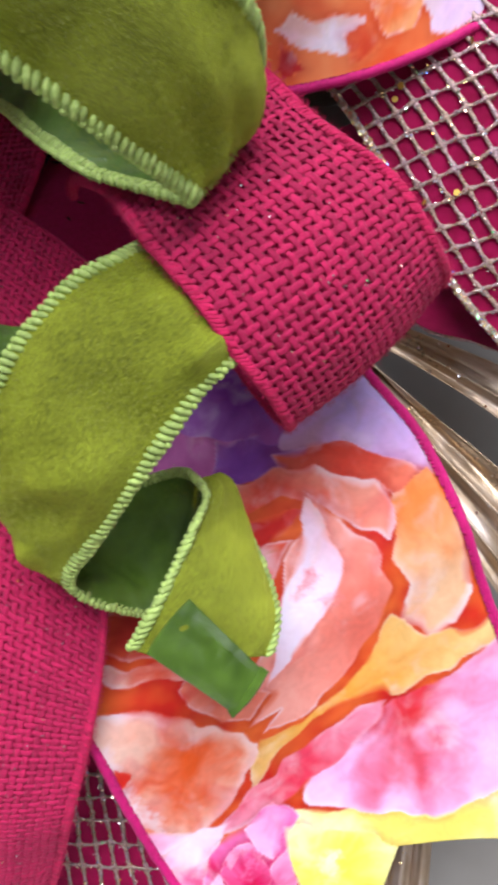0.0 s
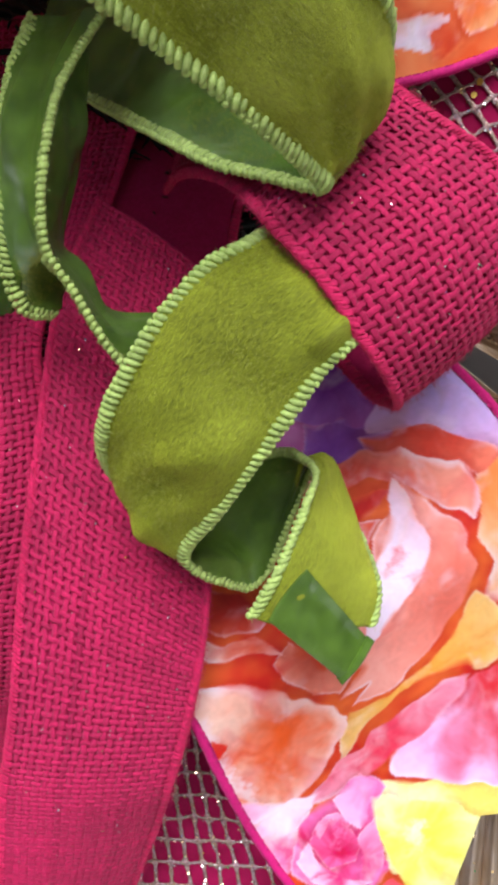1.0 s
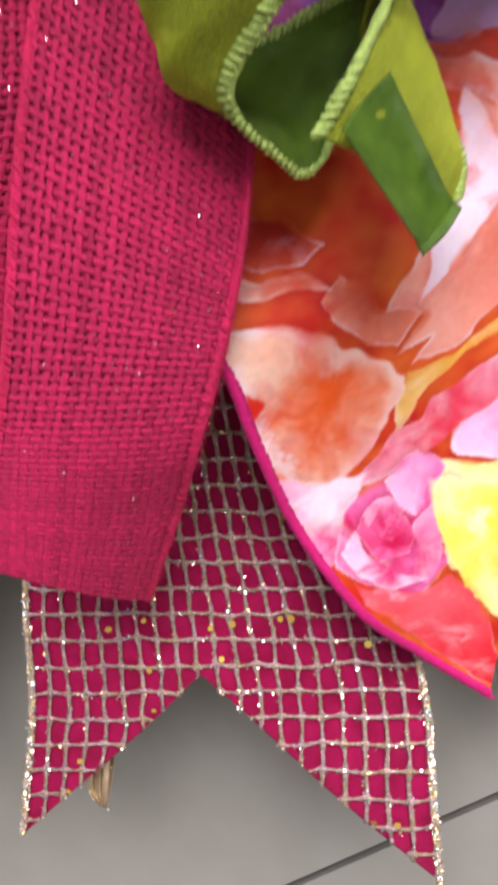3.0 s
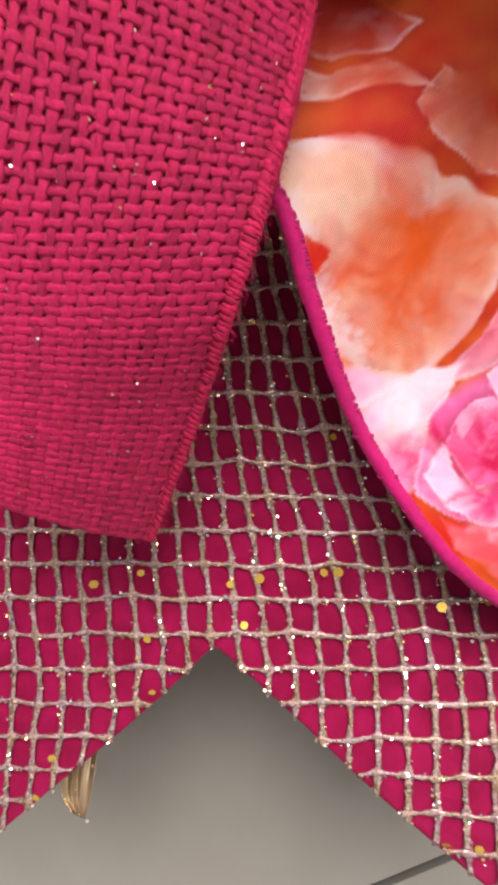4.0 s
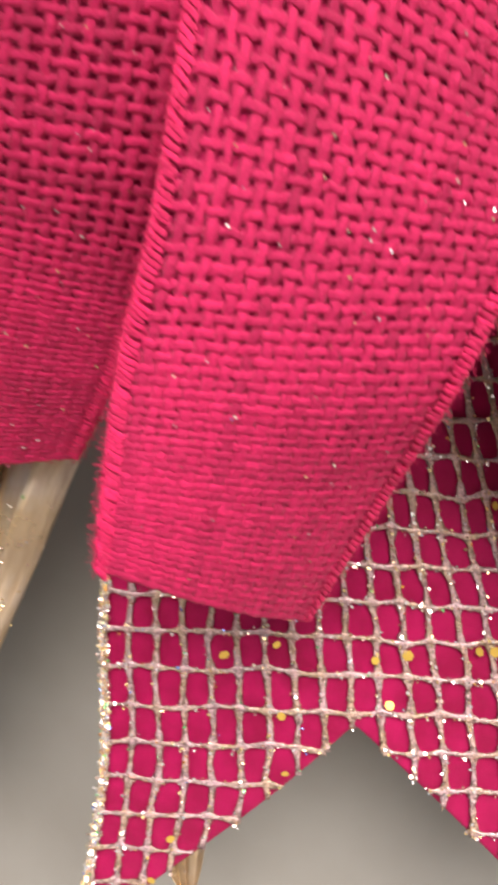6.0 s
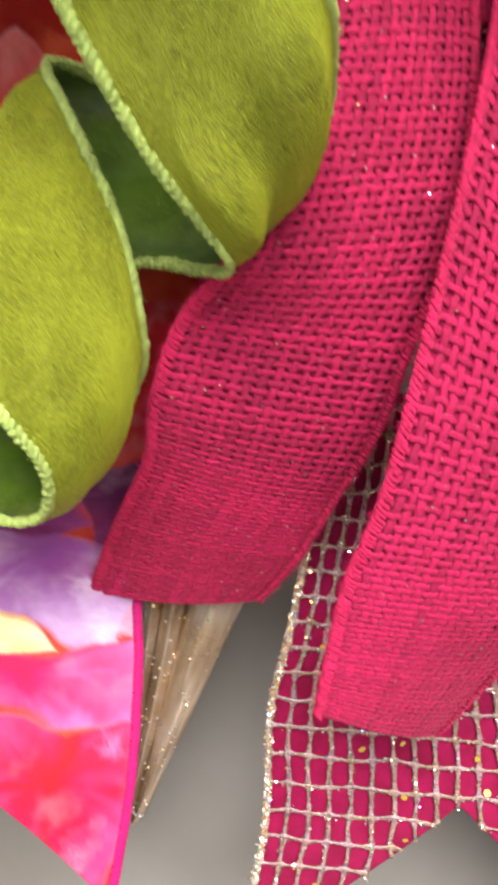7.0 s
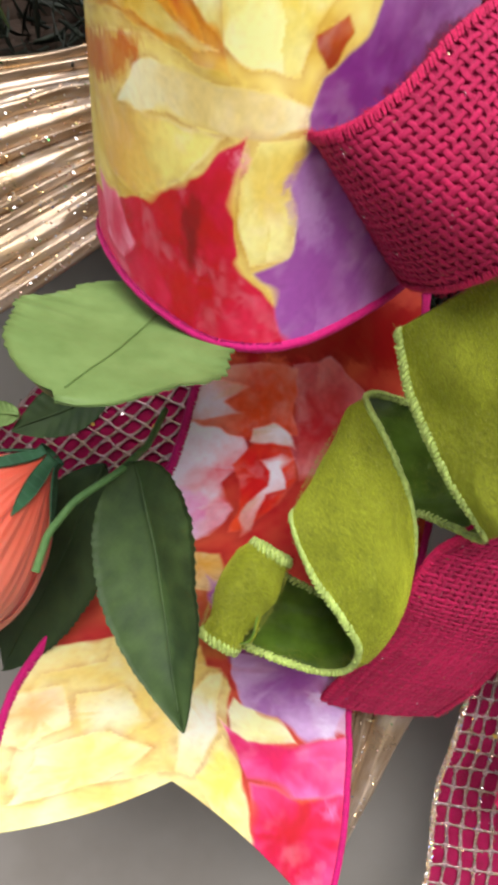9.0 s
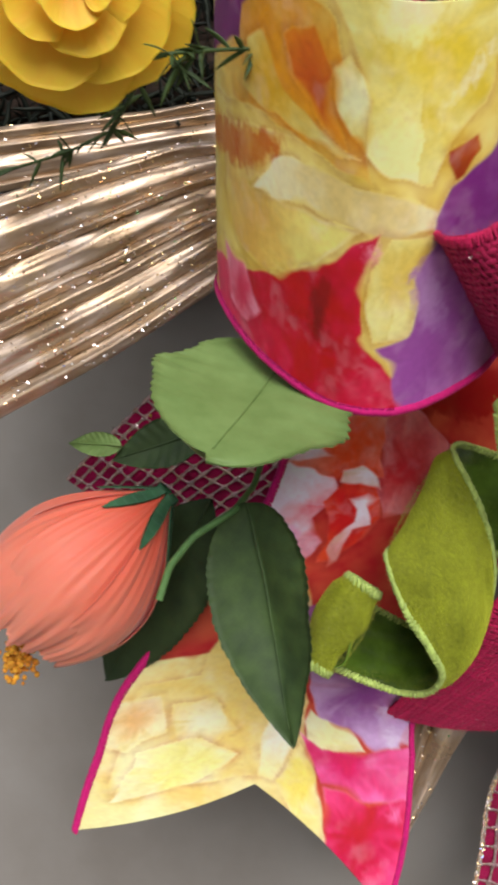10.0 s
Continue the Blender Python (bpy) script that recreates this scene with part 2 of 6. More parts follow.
GOLD_RIGHT = [
    ((40.0, 238.0, 37.7), (32.0, 240.0, 28.6)),
    ((59.5, 238.0, 25.7), (52.0, 240.0, 22.3)),
    ((83.7, 240.0, 10.2), (81.3, 242.0, -3.5)),
    ((105.2, 242.0, -4.7), (100.3, 244.0, -27.5)),
]
GOLD_RIGHT_LOW = [
    ((40.5, 236.0, 29.4), (37.1, 240.0, 21.3)),
    ((50.6, 236.0, 17.0), (47.7, 240.0, 9.9)),
    ((65.4, 236.0, -0.8), (60.7, 240.0, -21.4)),
    ((79.8, 236.0, -17.7), (73.6, 240.0, -48.5)),
    ((93.5, 238.0, -36.4), (86.0, 242.0, -76.7)),
]
GOLD_STUB = [
    ((-71.5, 238.0, -137.7), (-79.9, 238.0, -136.1)),
    ((-74.3, 236.0, -152.0), (-82.0, 236.0, -151.6)),
    ((-75.9, 234.0, -160.0), (-82.6, 234.0, -160.8)),
    ((-78.1, 233.0, -166.0), (-80.2, 233.0, -164.8)),
]
GOLD_FOOT = [
    ((40.6, 246.0, -85.9), (52.5, 246.0, -89.2)),
    ((31.2, 246.0, -115.6), (44.2, 246.0, -121.7)),
    ((27.0, 246.0, -129.0), (39.0, 246.0, -144.0)),
    ((24.7, 246.0, -152.0), (30.9, 246.0, -166.4)),
]
LEAF_LIGHT_END = [
    ((-164.0, 106.0, 14.0),),
    ((-150.0, 160.0, 46.0),),
]
LEAF_FRONT = [
    ((-162.0, 149.0, 0.5),),
    ((-145.7, 133.6, -60.5),),
]
LEAF_BEHIND = [
    ((-174.6, 165.0, -0.2),),
    ((-211.6, 178.0, -60.8),),
]
LEAF_SMALL = [
    ((-180.7, 188.0, 21.2),),
    ((-214.8, 192.0, 10.1),),
]
LEAF_TIP = [
    ((-211.2, 190.0, 15.0),),
    ((-231.5, 194.0, 15.6),),
]
STEM = [
    ((-183.5, 139.6, -25.7),),
    ((-181.3, 142.0, -16.8),),
    ((-175.5, 145.0, -8.9),),
    ((-164.6, 148.0, -1.6),),
    ((-161.1, 160.0, 4.7),),
    ((-159.6, 172.0, 14.4),),
]
BUD = [
    ((-185.6, 152.0, 1.3),),
    ((-222.0, 146.0, -33.2),),
    ((-226.9, 146.0, -45.6),),
]
YELLOW = [
    ((-195.1, 98.0, 119.9),),
    ((-216.6, 150.0, 151.7),),
]
SPRIG_A = [
    ((-150.3, 122.0, 112.2),),
    ((-162.9, 116.0, 109.7),),
    ((-174.4, 108.0, 105.6),),
    ((-171.4, 112.0, 102.8),),
]
SPRIG_B = [
    ((-183.3, 120.0, 108.5),),
    ((-198.6, 140.0, 101.7),),
    ((-213.9, 146.0, 98.3),),
    ((-231.7, 148.0, 94.9),),
]


# ---- materials ----
def material(name, colour, rough=0.6, metal=0.0, sheen=0.0):
    m = bpy.data.materials.new(name)
    m.use_nodes = True
    b = m.node_tree.nodes["Principled BSDF"]
    b.inputs["Base Color"].default_value = (*colour, 1)
    b.inputs["Roughness"].default_value = rough
    b.inputs["Metallic"].default_value = metal
    b.inputs["Sheen Weight"].default_value = sheen
    b.inputs["Sheen Roughness"].default_value = 0.4
    return m, m.node_tree, b


def node(tree, kind, **inputs):
    n = tree.nodes.new(kind)
    for key, value in inputs.items():
        n.inputs[key.replace("_", " ")].default_value = value
    return n


def mix_colours(tree, fac, a, b):
    n = tree.nodes.new("ShaderNodeMix")
    n.data_type = "RGBA"
    tree.links.new(fac, n.inputs[0])
    for slot, value in ((6, a), (7, b)):
        if isinstance(value, tuple):
            n.inputs[slot].default_value = (*value, 1)
        else:
            tree.links.new(value, n.inputs[slot])
    return n.outputs[2]


def two_tone(tree, scale, a, b, low=0.35, high=0.65, detail=4.0):
    co = tree.nodes.new("ShaderNodeTexCoord")
    n = node(tree, "ShaderNodeTexNoise", Scale=scale, Detail=detail, Roughness=0.6)
    tree.links.new(co.outputs["Object"], n.inputs["Vector"])
    r = node(tree, "ShaderNodeMapRange", From_Min=low, From_Max=high)
    tree.links.new(n.outputs[0], r.inputs[0])
    return mix_colours(tree, r.outputs[0], a, b), n.outputs[0], co


def bump(tree, b, height, strength=0.4, distance=0.0004):
    n = node(tree, "ShaderNodeBump", Strength=strength, Distance=distance)
    tree.links.new(height, n.inputs["Height"])
    tree.links.new(n.outputs[0], b.inputs["Normal"])
    return n


def fibre_material(name, dark, light, rough=0.75, sheen=0.4, scale=900):
    """Dyed yarn: mottled along the thread and hairy."""
    m, tree, b = material(name, light, rough, 0, sheen)
    colour, height, co = two_tone(tree, scale, dark, light)
    big, _, _ = two_tone(tree, 60, tuple(0.8 * c for c in light), tuple(min(1, 1.12 * c) for c in light))
    mixed = tree.nodes.new("ShaderNodeMix")
    mixed.data_type, mixed.blend_type = "RGBA", "MIX"
    mixed.inputs[0].default_value = 0.45
    tree.links.new(colour, mixed.inputs[6])
    tree.links.new(big, mixed.inputs[7])
    geo = tree.nodes.new("ShaderNodeNewGeometry")
    vary = node(tree, "ShaderNodeMapRange", To_Min=0.78, To_Max=1.15)
    tree.links.new(geo.outputs["Random Per Island"], vary.inputs[0])
    hsv = node(tree, "ShaderNodeHueSaturation")
    tree.links.new(vary.outputs[0], hsv.inputs["Value"])
    tree.links.new(mixed.outputs[2], hsv.inputs["Color"])
    tree.links.new(hsv.outputs[0], b.inputs["Base Color"])
    b.inputs["Sheen Tint"].default_value = (*(min(1, c + 0.25) for c in light), 1)
    b.inputs["Specular IOR Level"].default_value = 0.3
    hair = node(tree, "ShaderNodeTexNoise", Scale=4200.0, Detail=3.0, Roughness=0.7)
    tree.links.new(co.outputs["Object"], hair.inputs["Vector"])
    bump(tree, b, hair.outputs[0], 0.9, 0.0002)
    return m


def satin_material(name, dark, light, rough=0.38, gloss=0.5):
    """Ribbed satin: fine ribs along the ribbon, with a soft gloss."""
    m, tree, b = material(name, light, rough, 0, 0.03)
    uv = tree.nodes.new("ShaderNodeUVMap")
    rib = node(tree, "ShaderNodeTexWave", Scale=17.0, Distortion=0.5, Detail=1.0)
    rib.bands_direction = "DIAGONAL"
    tree.links.new(uv.outputs[0], rib.inputs["Vector"])
    colour, n, _ = two_tone(tree, 140, dark, light)
    tree.links.new(colour, b.inputs["Base Color"])
    ribs = bump(tree, b, rib.outputs[0], 0.9, 0.00025)
    if gloss > 0.4:
        fold = node(tree, "ShaderNodeTexNoise", Scale=95.0, Detail=1.0, Distortion=1.2)
        tree.links.new(tree.nodes.new("ShaderNodeTexCoord").outputs["Object"], fold.inputs["Vector"])
        deep = node(tree, "ShaderNodeBump", Strength=0.6, Distance=0.0026)
        tree.links.new(fold.outputs[0], deep.inputs["Height"])
        tree.links.new(deep.outputs[0], ribs.inputs["Normal"])
    b.inputs["Anisotropic"].default_value = 0.4
    b.inputs["Specular IOR Level"].default_value = gloss
    return m


def velvet_material(name, deep, pile):
    """Crushed pile: patches that lean one way or another, a brushed grain with glints painted into its colour and the
    ground weave showing through.
    """
    m, tree, b = material(name, pile, 0.46, 0, 1.0)
    colour, _, co = two_tone(tree, 85, deep, pile, 0.36, 0.62, 6)
    lean = node(tree, "ShaderNodeTexNoise", Scale=70.0, Detail=3.0, Roughness=0.4)
    tree.links.new(co.outputs["Object"], lean.inputs["Vector"])
    b.inputs["Specular IOR Level"].default_value = 0.75
    b.inputs["Specular Tint"].default_value = (0.95, 1.0, 0.35, 1)
    b.inputs["Anisotropic"].default_value = 0.5
    uv = tree.nodes.new("ShaderNodeUVMap")
    brushed = node(tree, "ShaderNodeMapping", Scale=(13.0, 4.0, 1.0), Rotation=(0, 0, 0.5))
    tree.links.new(uv.outputs[0], brushed.inputs[0])
    grain = node(tree, "ShaderNodeTexNoise", Scale=2.2, Detail=5.0, Roughness=0.75, Distortion=0.6)
    tree.links.new(brushed.outputs[0], grain.inputs["Vector"])
    spread = node(tree, "ShaderNodeMapRange", From_Min=0.34, From_Max=0.7)
    tree.links.new(grain.outputs[0], spread.inputs[0])
    # pale strands in the base colour imitate the pile's sheen and glints
    fine = mix_colours(tree, spread.outputs[0], tuple(0.45 * c for c in deep), tuple(min(1, 1.9 * c) for c in pile))
    mixed = tree.nodes.new("ShaderNodeMix")
    mixed.data_type = "RGBA"
    mixed.inputs[0].default_value = 0.55
    tree.links.new(colour, mixed.inputs[6])
    tree.links.new(fine, mixed.inputs[7])
    tree.links.new(mixed.outputs[2], b.inputs["Base Color"])
    b.inputs["Sheen Tint"].default_value = (0.66, 0.74, 0.05, 1)
    b.inputs["Sheen Roughness"].default_value = 0.3
    first = bump(tree, b, lean.outputs[0], 0.8, 0.0035)
    second = node(tree, "ShaderNodeBump", Strength=0.9, Distance=0.0006)
    tree.links.new(grain.outputs[0], second.inputs["Height"])
    tree.links.new(first.outputs[0], second.inputs["Normal"])
    last = second
    for way in ("X", "Y"):
        ground = node(tree, "ShaderNodeTexWave", Scale=8.0, Distortion=0.8, Detail=2.0)
        ground.bands_direction = way
        tree.links.new(uv.outputs[0], ground.inputs["Vector"])
        third = node(tree, "ShaderNodeBump", Strength=0.3, Distance=0.0001)
        tree.links.new(ground.outputs[0], third.inputs["Height"])
        tree.links.new(last.outputs[0], third.inputs["Normal"])
        last = third
    tree.links.new(last.outputs[0], b.inputs["Normal"])
    return m


def print_material(name):
    """Printed polyester: the colours of the print, over a fine diagonal twill."""
    m, tree, b = material(name, (0.8, 0.8, 0.8), 0.5, 0, 0.1)
    at = tree.nodes.new("ShaderNodeAttribute")
    at.attribute_name = "print"
    tree.links.new(at.outputs["Color"], b.inputs["Base Color"])
    uv = tree.nodes.new("ShaderNodeUVMap")
    rib = node(tree, "ShaderNodeTexWave", Scale=15.0, Distortion=0.3, Detail=1.0)
    rib.bands_direction = "DIAGONAL"
    tree.links.new(uv.outputs[0], rib.inputs["Vector"])
    bump(tree, b, rib.outputs[0], 0.5, 0.0001)
    b.inputs["Specular IOR Level"].default_value = 0.25
    return m


def glitter_material(name, colour, rough=0.35):
    """A thin pinkish film set with metal grains that each face their own way."""
    m, tree, b = material(name, colour, rough, 0.3)
    co = tree.nodes.new("ShaderNodeTexCoord")
    v = node(tree, "ShaderNodeTexVoronoi", Scale=3400.0)
    tree.links.new(co.outputs["Object"], v.inputs["Vector"])
    split = tree.nodes.new("ShaderNodeSeparateColor")
    tree.links.new(v.outputs["Color"], split.inputs[0])
    r = node(tree, "ShaderNodeMapRange", To_Min=0.45, To_Max=1.3)
    tree.links.new(split.outputs[0], r.inputs[0])
    hsv = node(tree, "ShaderNodeHueSaturation")
    tree.links.new(r.outputs[0], hsv.inputs["Value"])
    patches = node(tree, "ShaderNodeTexNoise", Scale=260.0, Detail=3.0)
    tree.links.new(co.outputs["Object"], patches.inputs["Vector"])
    tone = node(tree, "ShaderNodeMapRange", From_Min=0.4, From_Max=0.62)
    tree.links.new(patches.outputs[0], tone.inputs[0])
    tree.links.new(mix_colours(tree, tone.outputs[0], colour, (0.46, 0.31, 0.22)), hsv.inputs["Color"])
    tree.links.new(hsv.outputs[0], b.inputs["Base Color"])
    grain = node(tree, "ShaderNodeMath")
    grain.operation = "GREATER_THAN"
    tree.links.new(split.outputs[2], grain.inputs[0])
    grain.inputs[1].default_value = 0.72
    tree.links.new(grain.outputs[0], b.inputs["Metallic"])
    bump(tree, b, split.outputs[1], 1.0, 0.0007)
    return m


def flake_material(name):
    """Cut metal foil: gold, silver and a few rainbow grains."""
    m, tree, b = material(name, (0.95, 0.83, 0.66), 0.22, 0.8)
    geo = tree.nodes.new("ShaderNodeNewGeometry")
    ramp = tree.nodes.new("ShaderNodeValToRGB")
    ramp.color_ramp.interpolation = "CONSTANT"
    tones = ((0.0, (0.95, 0.72, 0.36)), (0.28, (0.95, 0.9, 0.88)), (0.7, (0.9, 0.62, 0.5)), (0.93, (0.2, 0.8, 0.3)), (0.96, (0.25, 0.4, 0.95)), (0.98, (0.95, 0.45, 0.1)))
    for k, (at, tone) in enumerate(tones):
        e = ramp.color_ramp.elements[k] if k < 2 else ramp.color_ramp.elements.new(at)
        e.position, e.color = at, (*tone, 1)
    tree.links.new(geo.outputs["Random Per Island"], ramp.inputs[0])
    tree.links.new(ramp.outputs[0], b.inputs["Base Color"])
    return m


BURLAP = fibre_material("pink_burlap", (0.31, 0.0035, 0.044), (0.56, 0.0125, 0.096), 0.7, 0.3, 2200)
BURLAP_CORD = fibre_material("coral_pink_cord", (0.46, 0.005, 0.056), (0.68, 0.016, 0.112), 0.75, 0.3, 2200)
MAGENTA_CORD = fibre_material("magenta_cord", (0.40, 0.003, 0.10), (0.60, 0.006, 0.165), 0.6)
VELVET = velvet_material("green_velvet", (0.105, 0.118, 0.004), (0.25, 0.285, 0.014))
GREEN_SATIN = satin_material("green_satin", (0.075, 0.15, 0.01), (0.145, 0.265, 0.022), 0.3)
NAP = fibre_material("bright_nap", (0.22, 0.24, 0.015), (0.42, 0.44, 0.06), 0.4, 0.4, 1500)
BRAID = fibre_material("lime_braid", (0.24, 0.36, 0.05), (0.50, 0.63, 0.17), 0.3, 0.2, 1500)
PRINT = print_material("rose_print")
PRINT_BACK = fibre_material("pale_print_back", (0.5, 0.35, 0.35), (0.75, 0.6, 0.6), 0.7)
PINK_SATIN = satin_material("magenta_satin", (0.36, 0.003, 0.06), (0.54, 0.007, 0.105), 0.5, 0.22)
GLITTER = glitter_material("rose_gold_glitter", (0.52, 0.34, 0.35), 0.33)
FLAKE = flake_material("bright_flake")
SEQUIN_GOLD = material("gold_sequin", (0.8, 0.52, 0.1), 0.3, 0.6)[0]


def lattice_noise(x, y, seed):
    """Smooth noise from 0 to 1."""
    i, j = np.floor(x).astype(int), np.floor(y).astype(int)
    f, g = x - i, y - j
    f, g = f * f * (3 - 2 * f), g * g * (3 - 2 * g)

    def knot(a, b):
        h = (a * 374761393 + b * 668265263 + seed * 974634777) & 0x7FFFFFFF
        h = ((h ^ (h >> 13)) * 1274126177) & 0x7FFFFFFF
        return ((h ^ (h >> 16)) & 0xFFFF) / 65535.0

    return (knot(i, j) * (1 - f) + knot(i + 1, j) * f) * (1 - g) + (knot(i, j + 1) * (1 - f) + knot(i + 1, j + 1) * f) * g


# ---- strips: a ribbon is a surface between two edges ----
class Strip:
    def __init__(self, rows, bulge=0.0, flip=False):
        e = np.array(rows, float)
        if flip:
            e = e[:, ::-1]
        t = np.arange(len(e), dtype=float)
        fine = np.linspace(0, len(e) - 1, 40 * (len(e) - 1) + 1)
        ext = np.concatenate([2 * e[:1] - e[1:2], e, 2 * e[-1:] - e[-2:-1]])
        i = np.minimum(fine.astype(int), len(e) - 2)
        f = (fine - i)[:, None, None]
        p0, p1, p2, p3 = ext[i], ext[i + 1], ext[i + 2], ext[i + 3]
        c = 0.5 * (2 * p1 + (p2 - p0) * f + (2 * p0 - 5 * p1 + 4 * p2 - p3) * f**2 + (3 * p1 - p0 - 3 * p2 + p3) * f**3)
        mid = c.mean(1)
        s = np.r_[0, np.cumsum(np.linalg.norm(np.diff(mid, axis=0), axis=1))]
        self.length = s[-1]
        n = max(24, int(self.length))
        at = np.linspace(0, s[-1], n)
        edges = np.stack([[np.interp(at, s, c[:, k, a]) for a in range(3)] for k in range(2)])
        self.edges = edges.transpose(0, 2, 1)
        self.width = float(np.linalg.norm(self.edges[0] - self.edges[1], axis=1).mean())
        self.nu, self.nv = 13, n
        u = np.linspace(0, 1, self.nu)[:, None, None]
        flat = self.edges[0] * (1 - u) + self.edges[1] * u
        normal = self._normals(flat)
        self.grid = flat + bulge * 4 * u * (1 - u) * normal
        self.normals = self._normals(self.grid)

    def _normals(self, g):
        n = np.cross(np.gradient(g, axis=1), np.gradient(g, axis=0))
        return n / np.maximum(np.linalg.norm(n, axis=-1, keepdims=True), 1e-9)

    def at(self, u, v):
        """Places and normals at fractions u across and v along."""
        u, v = np.broadcast_arrays(np.asarray(u, float), np.asarray(v, float))
        x, y = np.clip(u, 0, 1) * (self.nu - 1), np.clip(v, 0, 1) * (self.nv - 1)
        i, j = np.minimum(x.astype(int), self.nu - 2), np.minimum(y.astype(int), self.nv - 2)
        a, b = (x - i)[..., None], (y - j)[..., None]
        out = []
        for g in (self.grid, self.normals):
            out.append((g[i, j] * (1 - a) + g[i + 1, j] * a) * (1 - b) + (g[i, j + 1] * (1 - a) + g[i + 1, j + 1] * a) * b)
        out[1] /= np.maximum(np.linalg.norm(out[1], axis=-1, keepdims=True), 1e-9)
        return out


def mesh_object(name, verts, faces, mats, parent=None, label="", smooth=True, face_mats=None):
    """One mesh from arrays in millimetres of the bow."""
    me = bpy.data.meshes.new(name)
    verts = np.asarray(verts, float) / 1000 + BOW
    faces = np.asarray(faces, np.int32)
    k = faces.shape[1]
    me.vertices.add(len(verts))
    me.vertices.foreach_set("co", verts.ravel())
    me.loops.add(faces.size)
    me.loops.foreach_set("vertex_index", faces.ravel())
    me.polygons.add(len(faces))
    me.polygons.foreach_set("loop_start", np.arange(0, faces.size, k, dtype=np.int32))
    me.polygons.foreach_set("use_smooth", np.full(len(faces), smooth))
    for m in mats:
        me.materials.append(m)
    if face_mats is not None:
        me.polygons.foreach_set("material_index", np.asarray(face_mats, np.int32))
    me.update(calc_edges=True)
    ob = new(name, me)
    ob.parent = parent
    if label:
        ob["label"] = label
    return ob


def thing(name, label, category, group=""):
    return tagged(new(name), label, category, group)


def fork(left, right, apex_v, apex_u=0.5):
    """A forked end: how far along the cloth goes at each u."""
    return lambda u: np.where(u < apex_u, left + (apex_v - left) * u / apex_u, right + (apex_v - right) * (1 - u) / (1 - apex_u))


def whole(u):
    return np.ones_like(u)


def sheet(name, strip, parent, front, back, nu, nv, thick=0.35, cut=whole, lift=0.0, painter=None, label="", inset=0.0, crumple=0.0):
    """The cloth of a ribbon: two faces and a rim, with the print's colours where it has them."""
    u1 = np.linspace(inset, 1 - inset, nu)
    u, v = np.meshgrid(u1, np.linspace(0, 1, nv), indexing="ij")
    v = v * cut(u)
    p, n = strip.at(u, v)
    if crumple:
        x, y = u * strip.width / 7, v * strip.length / 9
        swell = 2 * lattice_noise(x * 0.6 + 3, y * 0.6 + 5, int(strip.length)) - 1
        folds = 2 * lattice_noise(1.3 * x + 0.9 * y + 8, 0.25 * (y - x) + 2, int(strip.length) + 3) - 1
        lift = (lift + crumple * (swell + 0.42 * folds) * np.minimum(1, 6 * np.minimum(u, 1 - u)))[..., None]
    verts = np.concatenate([(p + n * (lift + thick / 2)).reshape(-1, 3), (p + n * (lift - thick / 2)).reshape(-1, 3)])
    idx = np.arange(nu * nv).reshape(nu, nv)
    a, b, c, d = (idx[:-1, :-1], idx[1:, :-1], idx[1:, 1:], idx[:-1, 1:])
    top = np.stack([a, d, c, b], -1).reshape(-1, 4)
    low = np.stack([a, b, c, d], -1).reshape(-1, 4) + nu * nv
    ring = np.concatenate([idx[:, 0], idx[-1, 1:], idx[-2::-1, -1], idx[0, -2:0:-1]])
    nxt = np.roll(ring, -1)
    rim = np.stack([ring, nxt, nxt + nu * nv, ring + nu * nv], -1)
    faces = np.concatenate([top, low, rim])
    mats = np.r_[np.zeros(len(top)), np.ones(len(low) + len(rim))]
    ob = mesh_object(name, verts, faces, [front, back], parent, label, True, mats)
    uv = ob.data.uv_layers.new(name="UVMap")
    flat = np.concatenate([np.stack([u * strip.width, v * strip.length], -1).reshape(-1, 2) / 10] * 2)
    uv.data.foreach_set("uv", flat[faces.ravel()].ravel())
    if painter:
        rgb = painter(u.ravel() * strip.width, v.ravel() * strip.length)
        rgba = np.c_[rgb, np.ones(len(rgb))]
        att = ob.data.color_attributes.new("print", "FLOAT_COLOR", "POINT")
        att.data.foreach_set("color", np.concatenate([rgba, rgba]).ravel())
    return ob


